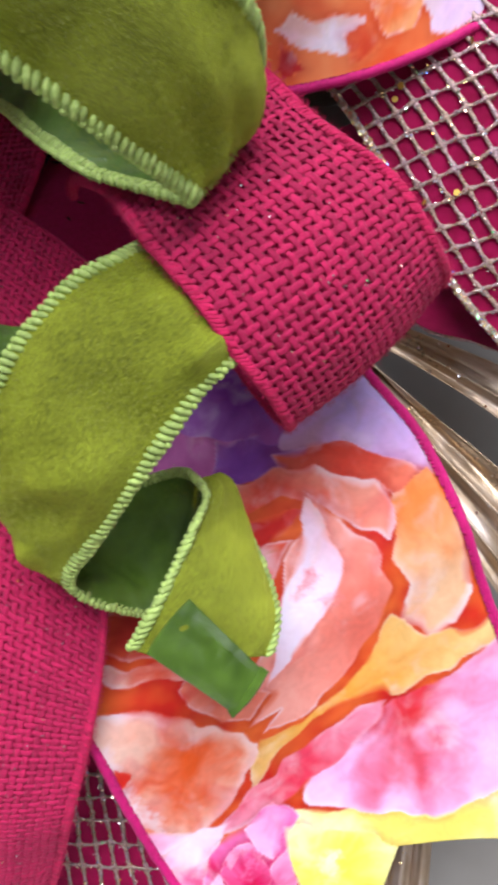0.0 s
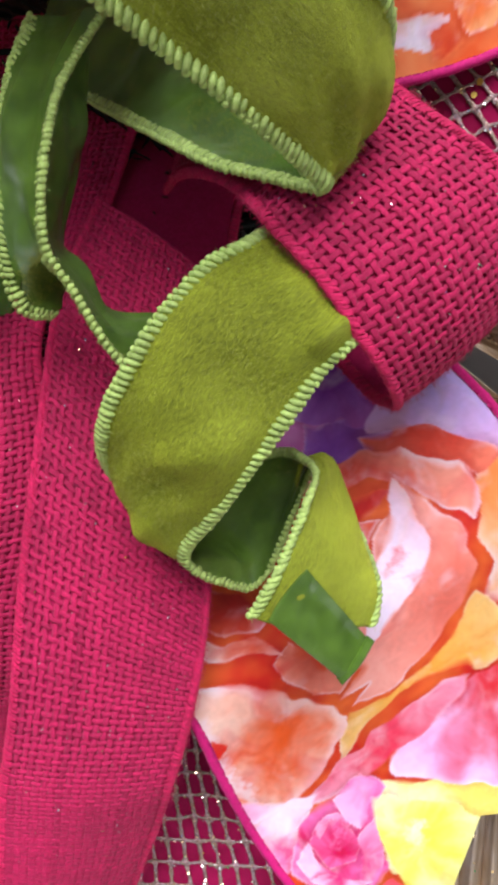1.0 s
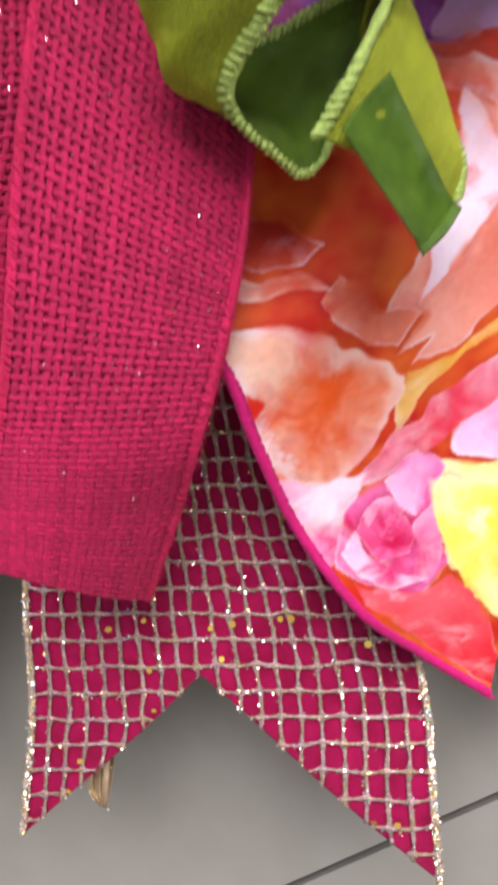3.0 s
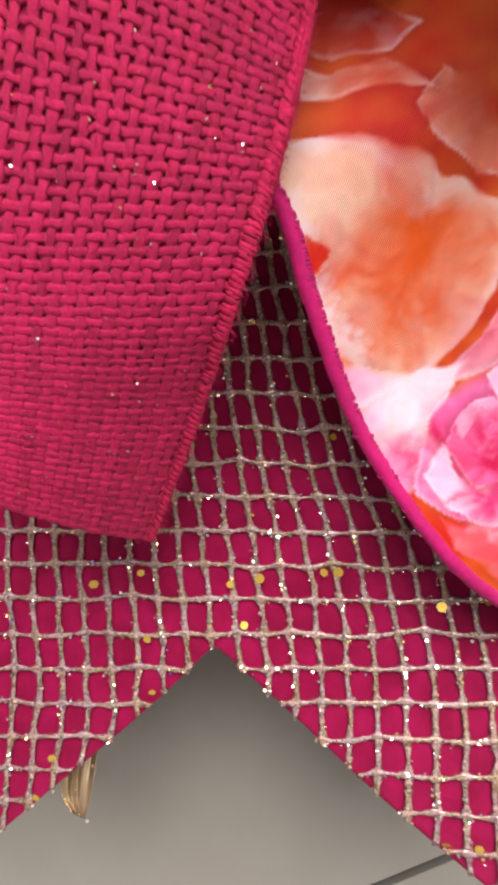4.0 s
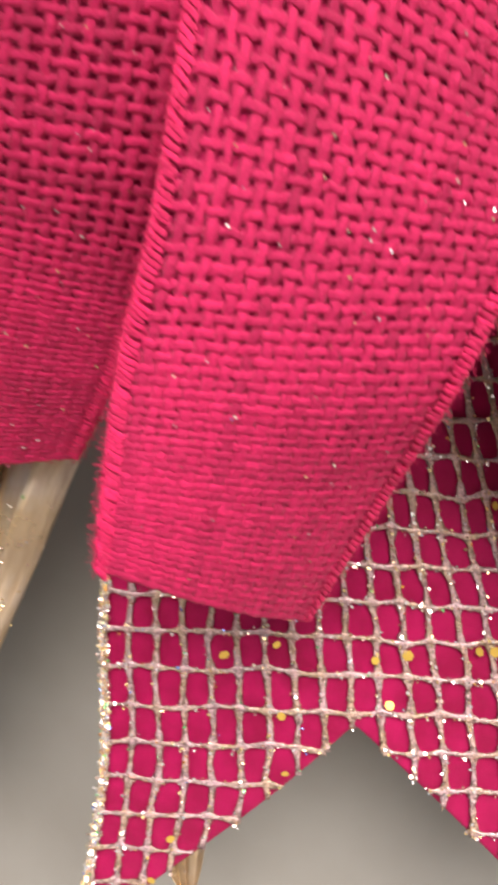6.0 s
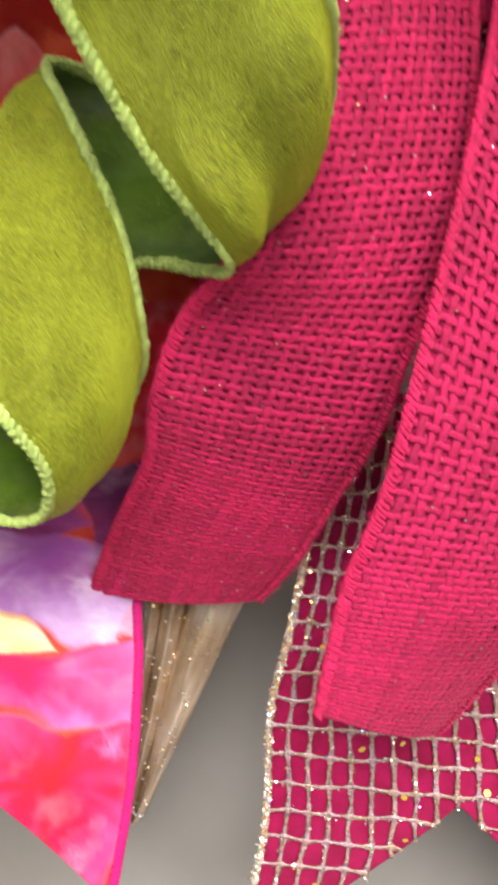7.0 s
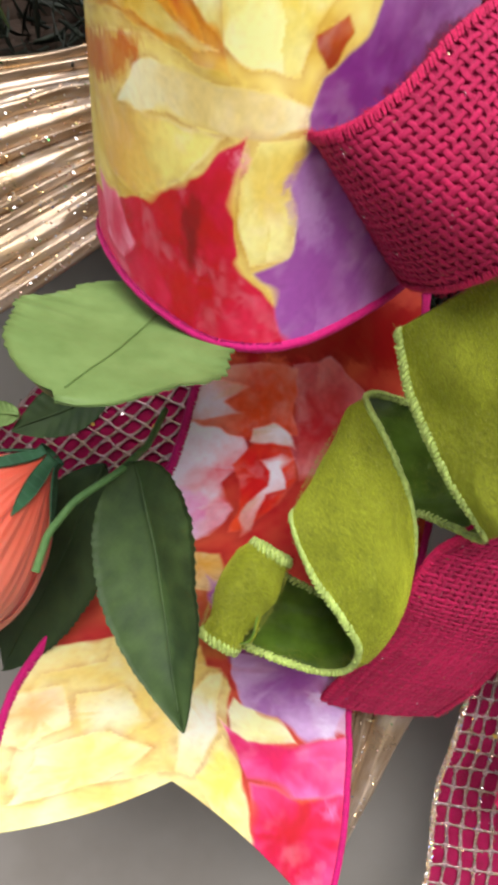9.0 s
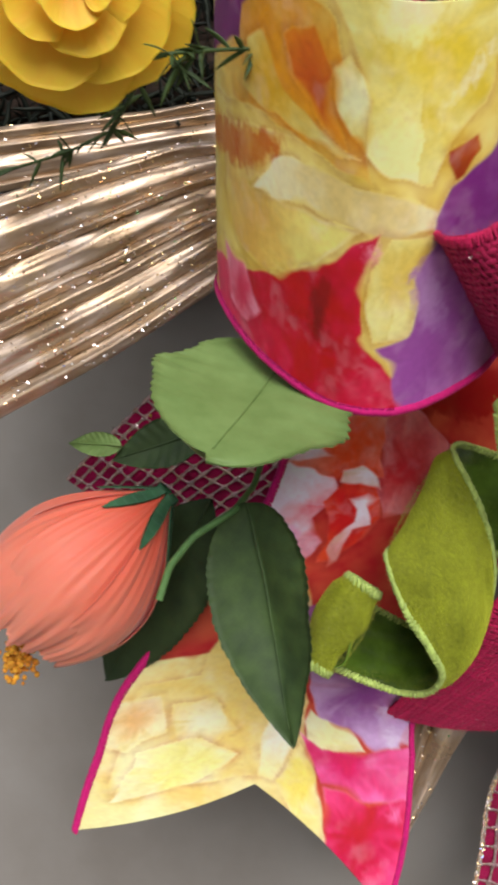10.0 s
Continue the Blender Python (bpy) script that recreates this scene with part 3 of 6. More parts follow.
def tubes(paths, sides, wide, high, normals, twist=0.0, bite=0.0, cap=True):
    """Verts and quads of many equal-count threads. paths, normals: threads x samples x 3."""
    t = np.gradient(paths, axis=1)
    t /= np.maximum(np.linalg.norm(t, axis=-1, keepdims=True), 1e-9)
    b = np.cross(t, normals)
    b /= np.maximum(np.linalg.norm(b, axis=-1, keepdims=True), 1e-9)
    n = np.cross(b, t)
    ang = np.linspace(0, 2 * np.pi, sides, endpoint=False)
    step = np.linalg.norm(np.diff(paths, axis=1), axis=-1)
    s = np.concatenate([np.zeros((len(paths), 1)), np.cumsum(step, 1)], 1)
    r = 1 + bite * np.cos(2 * ang - twist * s[..., None])
    wide = np.broadcast_to(np.asarray(wide, float), s.shape)[..., None]
    high = np.broadcast_to(np.asarray(high, float), s.shape)[..., None]
    verts = paths[:, :, None] + b[:, :, None] * (r * wide * np.cos(ang))[..., None] + n[:, :, None] * (r * high * np.sin(ang))[..., None]
    k, m = s.shape
    idx = np.arange(k * m * sides).reshape(k, m, sides)
    nx = np.roll(idx, -1, 2)
    quads = np.stack([idx[:, :-1], nx[:, :-1], nx[:, 1:], idx[:, 1:]], -1).reshape(-1, 4)
    if cap and sides in (4, 6, 8, 10):
        h = sides // 2
        for end in (idx[:, 0], idx[:, -1]):
            for q in range(h - 1):
                quads = np.concatenate([quads, np.stack([end[:, q], end[:, q + 1], end[:, sides - 2 - q], end[:, sides - 1 - q]], -1)])
    return verts.reshape(-1, 3), quads


def cord(name, strip, side, parent, mat, radius, cut=whole, pitch=1.3, out=0.6, label="", bite=0.12, step=0.4):
    u = float(side)
    end = float(np.asarray(cut(np.array([u])))[0])
    k = int(strip.length * end / step)
    v = np.linspace(0, end, k)
    p, n = strip.at(np.full(k, u), v)
    q, _ = strip.at(np.full(k, 0.5), v)
    away = p - q
    away /= np.maximum(np.linalg.norm(away, axis=-1, keepdims=True), 1e-9)
    wob = 0.06 * np.sin(v * strip.length * 0.9 + 7 * u)
    path = p + away * (out + wob)[:, None]
    verts, faces = tubes(path[None], 10, radius, radius, n[None], 2 * np.pi * 2 / pitch / 2, bite)
    return mesh_object(name, verts, faces, [mat], parent, label)


def weave(name, strip, parent, mat, pitch, cut=whole, dense=None, seed=1):
    """Plain weave: warp and weft threads go over and under one another."""
    rng = np.random.default_rng(seed)
    nw = max(6, int(round(strip.width / (1.12 * pitch))))
    total = strip.length
    if dense:
        start, fine = dense
        s, at = 0.0, [0.0]
        while s < total:
            f = np.clip((s / total - start) / 0.12, 0, 1)
            s += pitch * (1 - f) + fine * f
            at.append(s)
        wefts = np.array(at[:-1]) / total
    else:
        wefts = np.linspace(0, 1, int(total / pitch))
    nf = len(wefts)
    amp = 0.14
    us = (np.arange(nw) + 0.5) / nw + rng.normal(0, 0.06 / nw, nw)
    # warp
    jj = np.arange(4 * nf - 3) / 4
    vv = np.interp(jj, np.arange(nf), wefts)
    u = us[:, None] + rng.normal(0, 0.045 / nw, (nw, len(vv)))
    v = np.broadcast_to(vv, u.shape) * np.minimum(cut(u), 1)
    p, n = strip.at(u, v)
    phase = np.cos(np.pi * (jj[None] + np.arange(nw)[:, None]))
    # the last stretch is beaten up close, so that the gaps shut
    shut = np.clip((np.broadcast_to(vv, u.shape) - dense[0]) / 0.14, 0, 1) if dense else np.zeros(u.shape)
    path = p + n * (amp * phase * (1 - 0.45 * shut))[..., None]
    loose = 0.9 + 0.22 * lattice_noise(u * strip.width / 6, np.broadcast_to(vv, u.shape) * total / 6, seed)
    thick = 0.365 * pitch * loose * (1 + 0.3 * shut) * (1 + rng.normal(0, 0.08, (nw, 1)) + rng.normal(0, 0.09, phase.shape))
    va, fa = tubes(path, 6, thick, 0.19, n, cap=False)
    # weft
    ii = np.linspace(-0.5, nw - 0.5, 4 * nw + 1)
    u = np.broadcast_to((ii + 0.5) / nw, (nf, len(ii)))
    v = (wefts[:, None] + rng.normal(0, 0.06 * pitch / total, (nf, len(ii)))) * np.minimum(cut(u), 1)
    p, n = strip.at(u, v)
    phase = -np.cos(np.pi * (ii[None] + np.arange(nf)[:, None]))
    shut = np.clip((wefts - dense[0]) / 0.14, 0, 1)[:, None] if dense else np.zeros((nf, 1))
    path = p + n * (amp * phase * (1 - 0.3 * shut))[..., None]
    gap = np.gradient(wefts) * total
    loose = 0.9 + 0.22 * lattice_noise(u * strip.width / 6 + 30, np.broadcast_to(wefts[:, None], u.shape) * total / 6, seed)
    thick = 0.33 * np.minimum(gap, pitch)[:, None] * loose * (1 + 0.35 * shut) * (1 + rng.normal(0, 0.08, (nf, 1)) + rng.normal(0, 0.08, phase.shape))
    vb, fb = tubes(path, 6, thick, 0.19, n, cap=False)
    ob = mesh_object(name, np.concatenate([va, vb]), np.concatenate([fa, fb + len(va)]), [mat], parent)
    ob["kind"] = "stuff"
    # stray fibres
    k = int(total * 60)
    q, n = strip.at(rng.uniform(0, 1, k), rng.uniform(0, 1, k))
    d = rng.normal(0, 1, (k, 3)) + 0.2 * n
    d /= np.linalg.norm(d, axis=1, keepdims=True)
    line = q[:, None] + n[:, None] * 0.4 + d[:, None] * np.linspace(0, 1, 4)[None, :, None] * rng.uniform(0.3, 1.3, (k, 1, 1)) + rng.normal(0, 0.08, (k, 4, 3))
    v, f = tubes(line, 4, 0.022, 0.022, np.broadcast_to(n[:, None], line.shape), cap=False)
    mesh_object("fuzz", v, f, [mat], parent)["kind"] = "stuff"
    return ob


def whipped(name, strip, side, parent, mat, cut=whole, pitch=1.0, label="", seed=1, reach=1.15, wide=0.38, high=0.07, out_by=0.0):
    """Slanted stitches of loose yarn laid round a ribbon's edge."""
    rng = np.random.default_rng(seed)
    u = float(side)
    end = float(np.asarray(cut(np.array([u])))[0])
    k = int(strip.length * end / pitch)
    v = np.clip((np.arange(k) + 0.5 + rng.normal(0, 0.12, k)) / k, 0, 1) * end
    p, n = strip.at(np.full(k, u), v)
    q, _ = strip.at(np.full(k, 0.5), v)
    away = p - q
    away /= np.maximum(np.linalg.norm(away, axis=-1, keepdims=True), 1e-9)
    along = np.cross(n, away)
    a = np.linspace(2.5, -2.5, 11)[None, :, None]
    deep = reach * (1 + rng.normal(0, 0.06, (k, 1, 1)))
    lean = 0.5 + rng.normal(0, 0.07, (k, 1, 1))
    path = (p + (out_by - 0.7) * away)[:, None] + away[:, None] * deep * np.cos(a) + n[:, None] * 0.71 * reach * np.sin(a) + along[:, None] * lean * a + rng.normal(0, 0.03, (k, 11, 3))
    out = away[:, None] * np.cos(a) + n[:, None] * np.sin(a)
    verts, faces = tubes(path, 6, wide, high, out)
    ob = mesh_object(name, verts, faces, [mat], parent, label)
    ob["kind"] = "stuff"
    return ob


def burlap_ribbon(name, rows, label, bulge=0.0, cut=whole, dense=None, seed=1, cords=(0, 1)):
    s = Strip(rows, bulge)
    t = thing(name, label, "ribbon")
    weave("woven_threads", s, t, BURLAP, 1.78, cut, dense, seed)
    sheet("lining", s, t, LINING, LINING, 14, int(s.length / 3), 0.08, cut, -0.5, label="dark thin backing of the weave")
    # stray glitter shed by the net
    rng = np.random.default_rng(seed + 40)
    count = int(s.length * 0.9)
    p, n = s.at(rng.uniform(0.05, 0.95, count), rng.uniform(0, 1, count))
    fv, ff = hex_flakes(p + n * 0.42, n, rng.uniform(0.09, 0.2, count), rng, 0.35)
    mesh_object("glitter", fv, ff, [FLAKE], t, "a few stray glitter grains", False)["kind"] = "stuff"
    for side in cords:
        edge = cord("wired_edge", s, side, t, BURLAP_CORD, 0.72, cut, 1.5, -0.3, "coral-pink wired edge")
        whipped("edge_stitches", s, side, edge, BURLAP_CORD, cut, 0.72, "slanted coral-pink yarn stitches", seed + side)
        fuzz("edge_hairs", s, side, edge, int(s.length * 9), seed + side, BURLAP_CORD, "loose coral-pink yarn hairs")
    return t


LINING = fibre_material("dark_pink_lining", (0.30, 0.003, 0.048), (0.46, 0.008, 0.085), 0.9, 0.1)


def floral_ribbon(name, rows, label, painter, flip=False, cut=whole, cell=0.5, cords=(0, 1)):
    s = Strip(rows, 0.0, flip)
    t = thing(name, label, "ribbon", "rose-print ribbons of the bow")
    sheet("printed_cloth", s, t, PRINT, PRINT_BACK, int(s.width / cell), int(s.length / cell), 0.3, cut, 0, painter, crumple=0.2)
    for side in cords:
        edge = cord("corded_edge", s, side, t, MAGENTA_CORD, 1.12, cut, 0.9, 0.4, "magenta corded edge", 0.05)
        whipped("cord_stitches", s, side, edge, MAGENTA_CORD, cut, 0.6, "fine magenta stitches round the cord", 2 + side, 1.22, 0.3, 0.08, 0.95)
    return t


def hex_flakes(places, normals, size, rng, tilt):
    """Small six-sided plates lying on a surface, each tilted its own way."""
    k = len(places)
    n = normals + rng.normal(0, tilt, (k, 3))
    n /= np.linalg.norm(n, axis=1, keepdims=True)
    a = np.cross(n, rng.normal(size=(k, 3)))
    a /= np.linalg.norm(a, axis=1, keepdims=True)
    b = np.cross(n, a)
    ang = np.arange(6) * np.pi / 3
    size = np.broadcast_to(size, k)[:, None, None]
    rim = places[:, None] + size * (a[:, None] * np.cos(ang)[:, None] + b[:, None] * np.sin(ang)[:, None])
    verts = rim.reshape(-1, 3)
    base = 6 * np.arange(k)[:, None]
    quads = np.concatenate([base + np.array([0, 1, 2, 3]), base + np.array([3, 4, 5, 0])])
    return verts, quads


def net_ribbon(name, rows, label, bulge=0.0, cut=whole, pitch=4.3, seed=3, flakes=34000, sequins=26, flip=False):
    """Magenta satin under a net of glittering strands."""
    rng = np.random.default_rng(seed)
    s = Strip(rows, bulge, flip)
    t = thing(name, label, "ribbon")
    sheet("satin_backing", s, t, PINK_SATIN, PINK_SATIN, 60, int(s.length), 0.25, cut, -0.55)
    nc = int(round(s.width / pitch))
    nr = int(round(s.length / (pitch * 1.42)))
    along = np.linspace(0, 1, 6 * nr + 1)
    soft = np.stack([np.interp(np.arange(6 * nr + 1) / 6, np.arange(nr + 1), rng.normal(0, 0.05 / nc, nr + 1)) for _ in range(nc + 1)])
    u = np.linspace(0, 1, nc + 1)[:, None] + soft
    u = np.clip(u, 0, 1)
    v = np.broadcast_to(along, u.shape) * cut(u)
    p, n = s.at(u, v)
    p = p + n * 0.25
    knot = np.cos(np.pi * (v * nr - 0.5)) ** 6
    wide = 0.48 + 0.38 * knot + 0.08 * rng.normal(size=u.shape)
    va, fa = tubes(p, 6, np.maximum(wide, 0.3), 0.16, n)
    # cross strands stop at the cut end
    vs = (np.arange(nr) + 0.5) / nr
    parts_v, parts_f, count = [va], [fa], len(va)
    around = [p.reshape(-1, 3)]
    around_n = [n.reshape(-1, 3)]
    for r in vs:
        uu = np.linspace(0, 1, 6 * nc + 1)
        inside = cut(uu) >= r
        edges = np.flatnonzero(np.diff(np.r_[0, inside.astype(int), 0]))
        for lo, hi in zip(edges[::2], edges[1::2]):
            if hi - lo < 3:
                continue
            uq = uu[lo:hi]
            drift = np.interp(np.arange(6 * nc + 1) / 6, np.arange(nc + 1), rng.normal(0, 0.05 / nr, nc + 1))[lo:hi]
            vq = np.minimum(r + drift, cut(uq))
            p, n = s.at(uq, vq)
            p = p + n * 0.3
            w = 0.36 + 0.48 * np.cos(np.pi * uq * nc) ** 6 + 0.09 * rng.normal(size=len(uq))
            vb, fb = tubes(p[None], 6, np.maximum(w, 0.24)[None], 0.2, n[None])
            parts_v.append(vb)
            parts_f.append(fb + count)
            count += len(vb)
            around.append(p)
            around_n.append(n)
    ob = mesh_object("glitter_net", np.concatenate(parts_v), np.concatenate(parts_f), [GLITTER], t, "rose-gold glitter net")
    ob["kind"] = "stuff"
    around, around_n = np.concatenate(around), np.concatenate(around_n)
    ee = rng.integers(0, 2, flakes // 5).astype(float)
    sp, sn = s.at(ee, rng.uniform(0, 1, len(ee)) * cut(ee))
    around, around_n = np.concatenate([around, sp, sp, sp]), np.concatenate([around_n, sn, sn, sn])
    pick = rng.integers(0, len(around), flakes)
    places = around[pick] + rng.normal(0, 0.34, (flakes, 3)) + around_n[pick] * 0.25
    fv, ff = hex_flakes(places, around_n[pick], rng.uniform(0.07, 0.33, flakes), rng, 0.5)
    ob = mesh_object("glitter", fv, ff, [FLAKE], t, "bright glitter grains", False)
    ob["kind"] = "stuff"
    for _ in range(sequins):
        uu, vv = rng.uniform(0.02, 0.98), rng.uniform(0.3, 0.98)
        if vv > cut(np.array([uu]))[0]:
            continue
        p, n = s.at(np.array([uu]), np.array([vv]))
        fv, ff = hex_flakes(p + n * 0.75, n, rng.uniform(0.7, 1.0), rng, 0.3)
        mesh_object("sequin", fv, ff, [SEQUIN_GOLD], t, "", False)
    return t


def braid(name, strip, side, parent, cut=whole, pitch=1.3, size=0.95):
    """Overlocked edge: slanted stitches wrapped round the rim, with a lock row outside."""
    rng = np.random.default_rng(int(11 + 7 * side))
    u = float(side)
    p, n = strip.at(np.full(400, u), np.linspace(0, 1, 400))
    s = np.r_[0, np.cumsum(np.linalg.norm(np.diff(p, axis=0), axis=1))]
    k = max(4, int(s[-1] / pitch))
    v = np.interp((np.arange(k) + 0.5) / k * s[-1], s, np.linspace(0, 1, 400))
    p, n = strip.at(np.full(k, u), v)
    q, _ = strip.at(np.full(k, 0.5), v)
    away = p - q
    away /= np.maximum(np.linalg.norm(away, axis=-1, keepdims=True), 1e-9)
    along = np.cross(n, away)
    lat = np.linspace(-1.35, 1.35, 5)
    ang = np.linspace(0, 2 * np.pi, 6, endpoint=False)
    shell = np.concatenate([[[np.sin(a), np.cos(a) * np.cos(w), np.cos(a) * np.sin(w)] for w in ang] for a in lat])
    quads = []
    for i in range(4):
        for j in range(6):
            quads.append((6 * i + j, 6 * i + (j + 1) % 6, 6 * i + 6 + (j + 1) % 6, 6 * i + 6 + j))
    quads += [(0, 5, 4, 3), (0, 3, 2, 1), (24, 25, 26, 27), (24, 27, 28, 29)]
    quads = np.array(quads)
    vs, fs, c = [], [], 0
    for row, lean, long in ((0.15, 0.42, 1.5), (1.15, -0.6, 0.75)):
        axis = along * lean + away * 0.8 + rng.normal(0, 0.06, (k, 3))
        axis /= np.linalg.norm(axis, axis=1, keepdims=True)
        side_v = np.cross(n, axis)
        mid = p + away * (row * size - 0.4) + along * (0.7 if row > 1 else 0) + n * (0.2 if row < 1 else -0.1) + rng.normal(0, 0.06, (k, 3))
        grow = size * (1 + rng.normal(0, 0.06, (k, 1)))
        pts = mid[:, None] + (long * grow)[:, None] * shell[:, 0:1] * axis[:, None] + (0.72 * grow)[:, None] * shell[:, 1:2] * side_v[:, None] + (0.95 * grow)[:, None] * shell[:, 2:3] * n[:, None]
        vs.append(pts.reshape(-1, 3))
        fs.append((quads[None] + 30 * np.arange(k)[:, None, None]).reshape(-1, 4) + c)
        c += 30 * k
    return mesh_object(name, np.concatenate(vs), np.concatenate(fs), [BRAID], parent, "lime overlocked braid edge")


def fuzz(name, strip, side, parent, count, seed=5, mat=None, label="loose velvet pile hairs"):
    """Loose hairs along a ribbon's edge."""
    rng = np.random.default_rng(seed)
    p, n = strip.at(np.full(count, float(side)), rng.uniform(0, 1, count))
    q, _ = strip.at(np.full(count, 0.5), rng.uniform(0, 1, count))
    d = rng.normal(0, 1, (count, 3)) + n * 0.5
    d /= np.linalg.norm(d, axis=1, keepdims=True)
    path = p[:, None] + d[:, None] * np.linspace(0.2, 1.5, 4)[None, :, None] + rng.normal(0, 0.12, (count, 4, 3))
    v, f = tubes(path, 4, 0.028, 0.028, np.broadcast_to(n[:, None], path.shape), cap=False)
    ob = mesh_object(name, v, f, [mat or BRAID], parent, label)
    ob["kind"] = "stuff"
    return ob


def velvet_ribbon(name, pieces, label, seed=5):
    """pieces: (rows, bulge, flip, edges)."""
    t = thing(name, label, "ribbon", "green velvet ribbons of the bow")
    for rows, bulge_mm, flip, edges in pieces:
        s = Strip(rows, bulge_mm, flip)
        band = sheet("velvet_band", s, t, VELVET, GREEN_SATIN, 56, max(24, int(s.length * 2)), 0.7 if edges else 0.35, crumple=2.6 if edges else 0.8)
        rng = np.random.default_rng(int(s.length))
        count = int(s.length * 90) if edges else 40
        p, n = s.at(rng.uniform(0.03, 0.97, count), rng.uniform(0, 1, count))
        d = n + rng.normal(0, 0.7, (count, 3))
        path = p[:, None] + n[:, None] * 0.3 + d[:, None] * np.linspace(0, 0.34, 3)[None, :, None]
        v, f = tubes(path, 4, 0.03, 0.03, np.broadcast_to(np.cross(n, d)[:, None] + 0.01, path.shape), cap=False)
        mesh_object("velvet_nap", v, f, [NAP], band, "short bright velvet pile")["kind"] = "stuff"
        for side in edges:
            edge = braid("braid_edge", s, side, t)
            fuzz("pile_hairs", s, side, edge, int(s.length * 2.5), seed + side)
    return t


# ---- wall ----
def wall_material():
    m, tree, b = material("grey_paint", (0.5, 0.49, 0.47), 0.6)
    colour, h, _ = two_tone(tree, 9, (0.20, 0.178, 0.148), (0.285, 0.268, 0.238), 0.3, 0.7, 5)
    tree.links.new(colour, b.inputs["Base Color"])
    fine = node(tree, "ShaderNodeTexNoise", Scale=700.0, Detail=3.0)
    bump(tree, b, fine.outputs[0], 0.15, 0.0003)
    return m


def box(name, lo, hi, mat, parent=None):
    x0, y0, z0 = lo
    x1, y1, z1 = hi
    v = [(x, y, z) for x in (x0, x1) for y in (y0, y1) for z in (z0, z1)]
    f = [(0, 1, 3, 2), (4, 6, 7, 5), (0, 4, 5, 1), (2, 3, 7, 6), (0, 2, 6, 4), (1, 5, 7, 3)]
    return mesh_object(name, v, f, [mat], parent, smooth=False)


WALL = wall_material()


def board(name, corners, label):
    """A wall board from its outline, front face first."""
    k = len(corners)
    v = [(x, 275, z) for x, z in corners] + [(x, 290, z) for x, z in corners]
    f = [(0, 1, 2, 3), (7, 6, 5, 4)] + [(i, i + 4, (i + 1) % 4 + 4, (i + 1) % 4) for i in range(4)]
    return tagged(mesh_object(name, v, f, [WALL], smooth=False), label, "wall", kind="structure")


SEAM = 0.362  # slope of the joint between the boards
board("wall_north", ((-1500, SEAM_Z - 1500 * SEAM + 1.1), (1500, SEAM_Z + 1500 * SEAM + 1.1), (1500, 1400), (-1500, 1400)), "grey painted wall board above a joint")
board("wall_north_lower", ((-1500, -1500), (1500, -1500), (1500, SEAM_Z + 1500 * SEAM - 1.1), (-1500, SEAM_Z - 1500 * SEAM - 1.1)), "grey painted wall board below a joint")
tagged(box("wall_backing", (-1500, 292, -1500), (1500, 330, 1400), WALL), "grey wall behind the boards", "wall", kind="structure")

# unseen floor, added to close the place and bounce light onto undersides
BOUNCE_FLOOR = material("bounce_grey", (0.36, 0.33, 0.30), 0.8)
BOUNCE_FLOOR[1].links.new(two_tone(BOUNCE_FLOOR[1], 6, (0.28, 0.26, 0.235), (0.44, 0.41, 0.37))[0], BOUNCE_FLOOR[2].inputs["Base Color"])
tagged(box("floor", (-2500, -3500, -1530), (2500, 330, -1502), BOUNCE_FLOOR[0]), "plain grey floor out of view, added to bounce light upward", "floor", kind="structure")


# ---- the printed roses: petals laid over one another in millimetres of the ribbon ----
def cloudy(x, y, seed):
    return 0.55 * lattice_noise(x, y, seed) + 0.3 * lattice_noise(2.1 * x, 2.1 * y, seed + 1) + 0.15 * lattice_noise(4.3 * x, 4.3 * y, seed + 2)


def ink(rgb):
    c = np.array(rgb) / 255.0
    return np.where(c < 0.04045, c / 12.92, ((c + 0.055) / 1.055) ** 2.4)


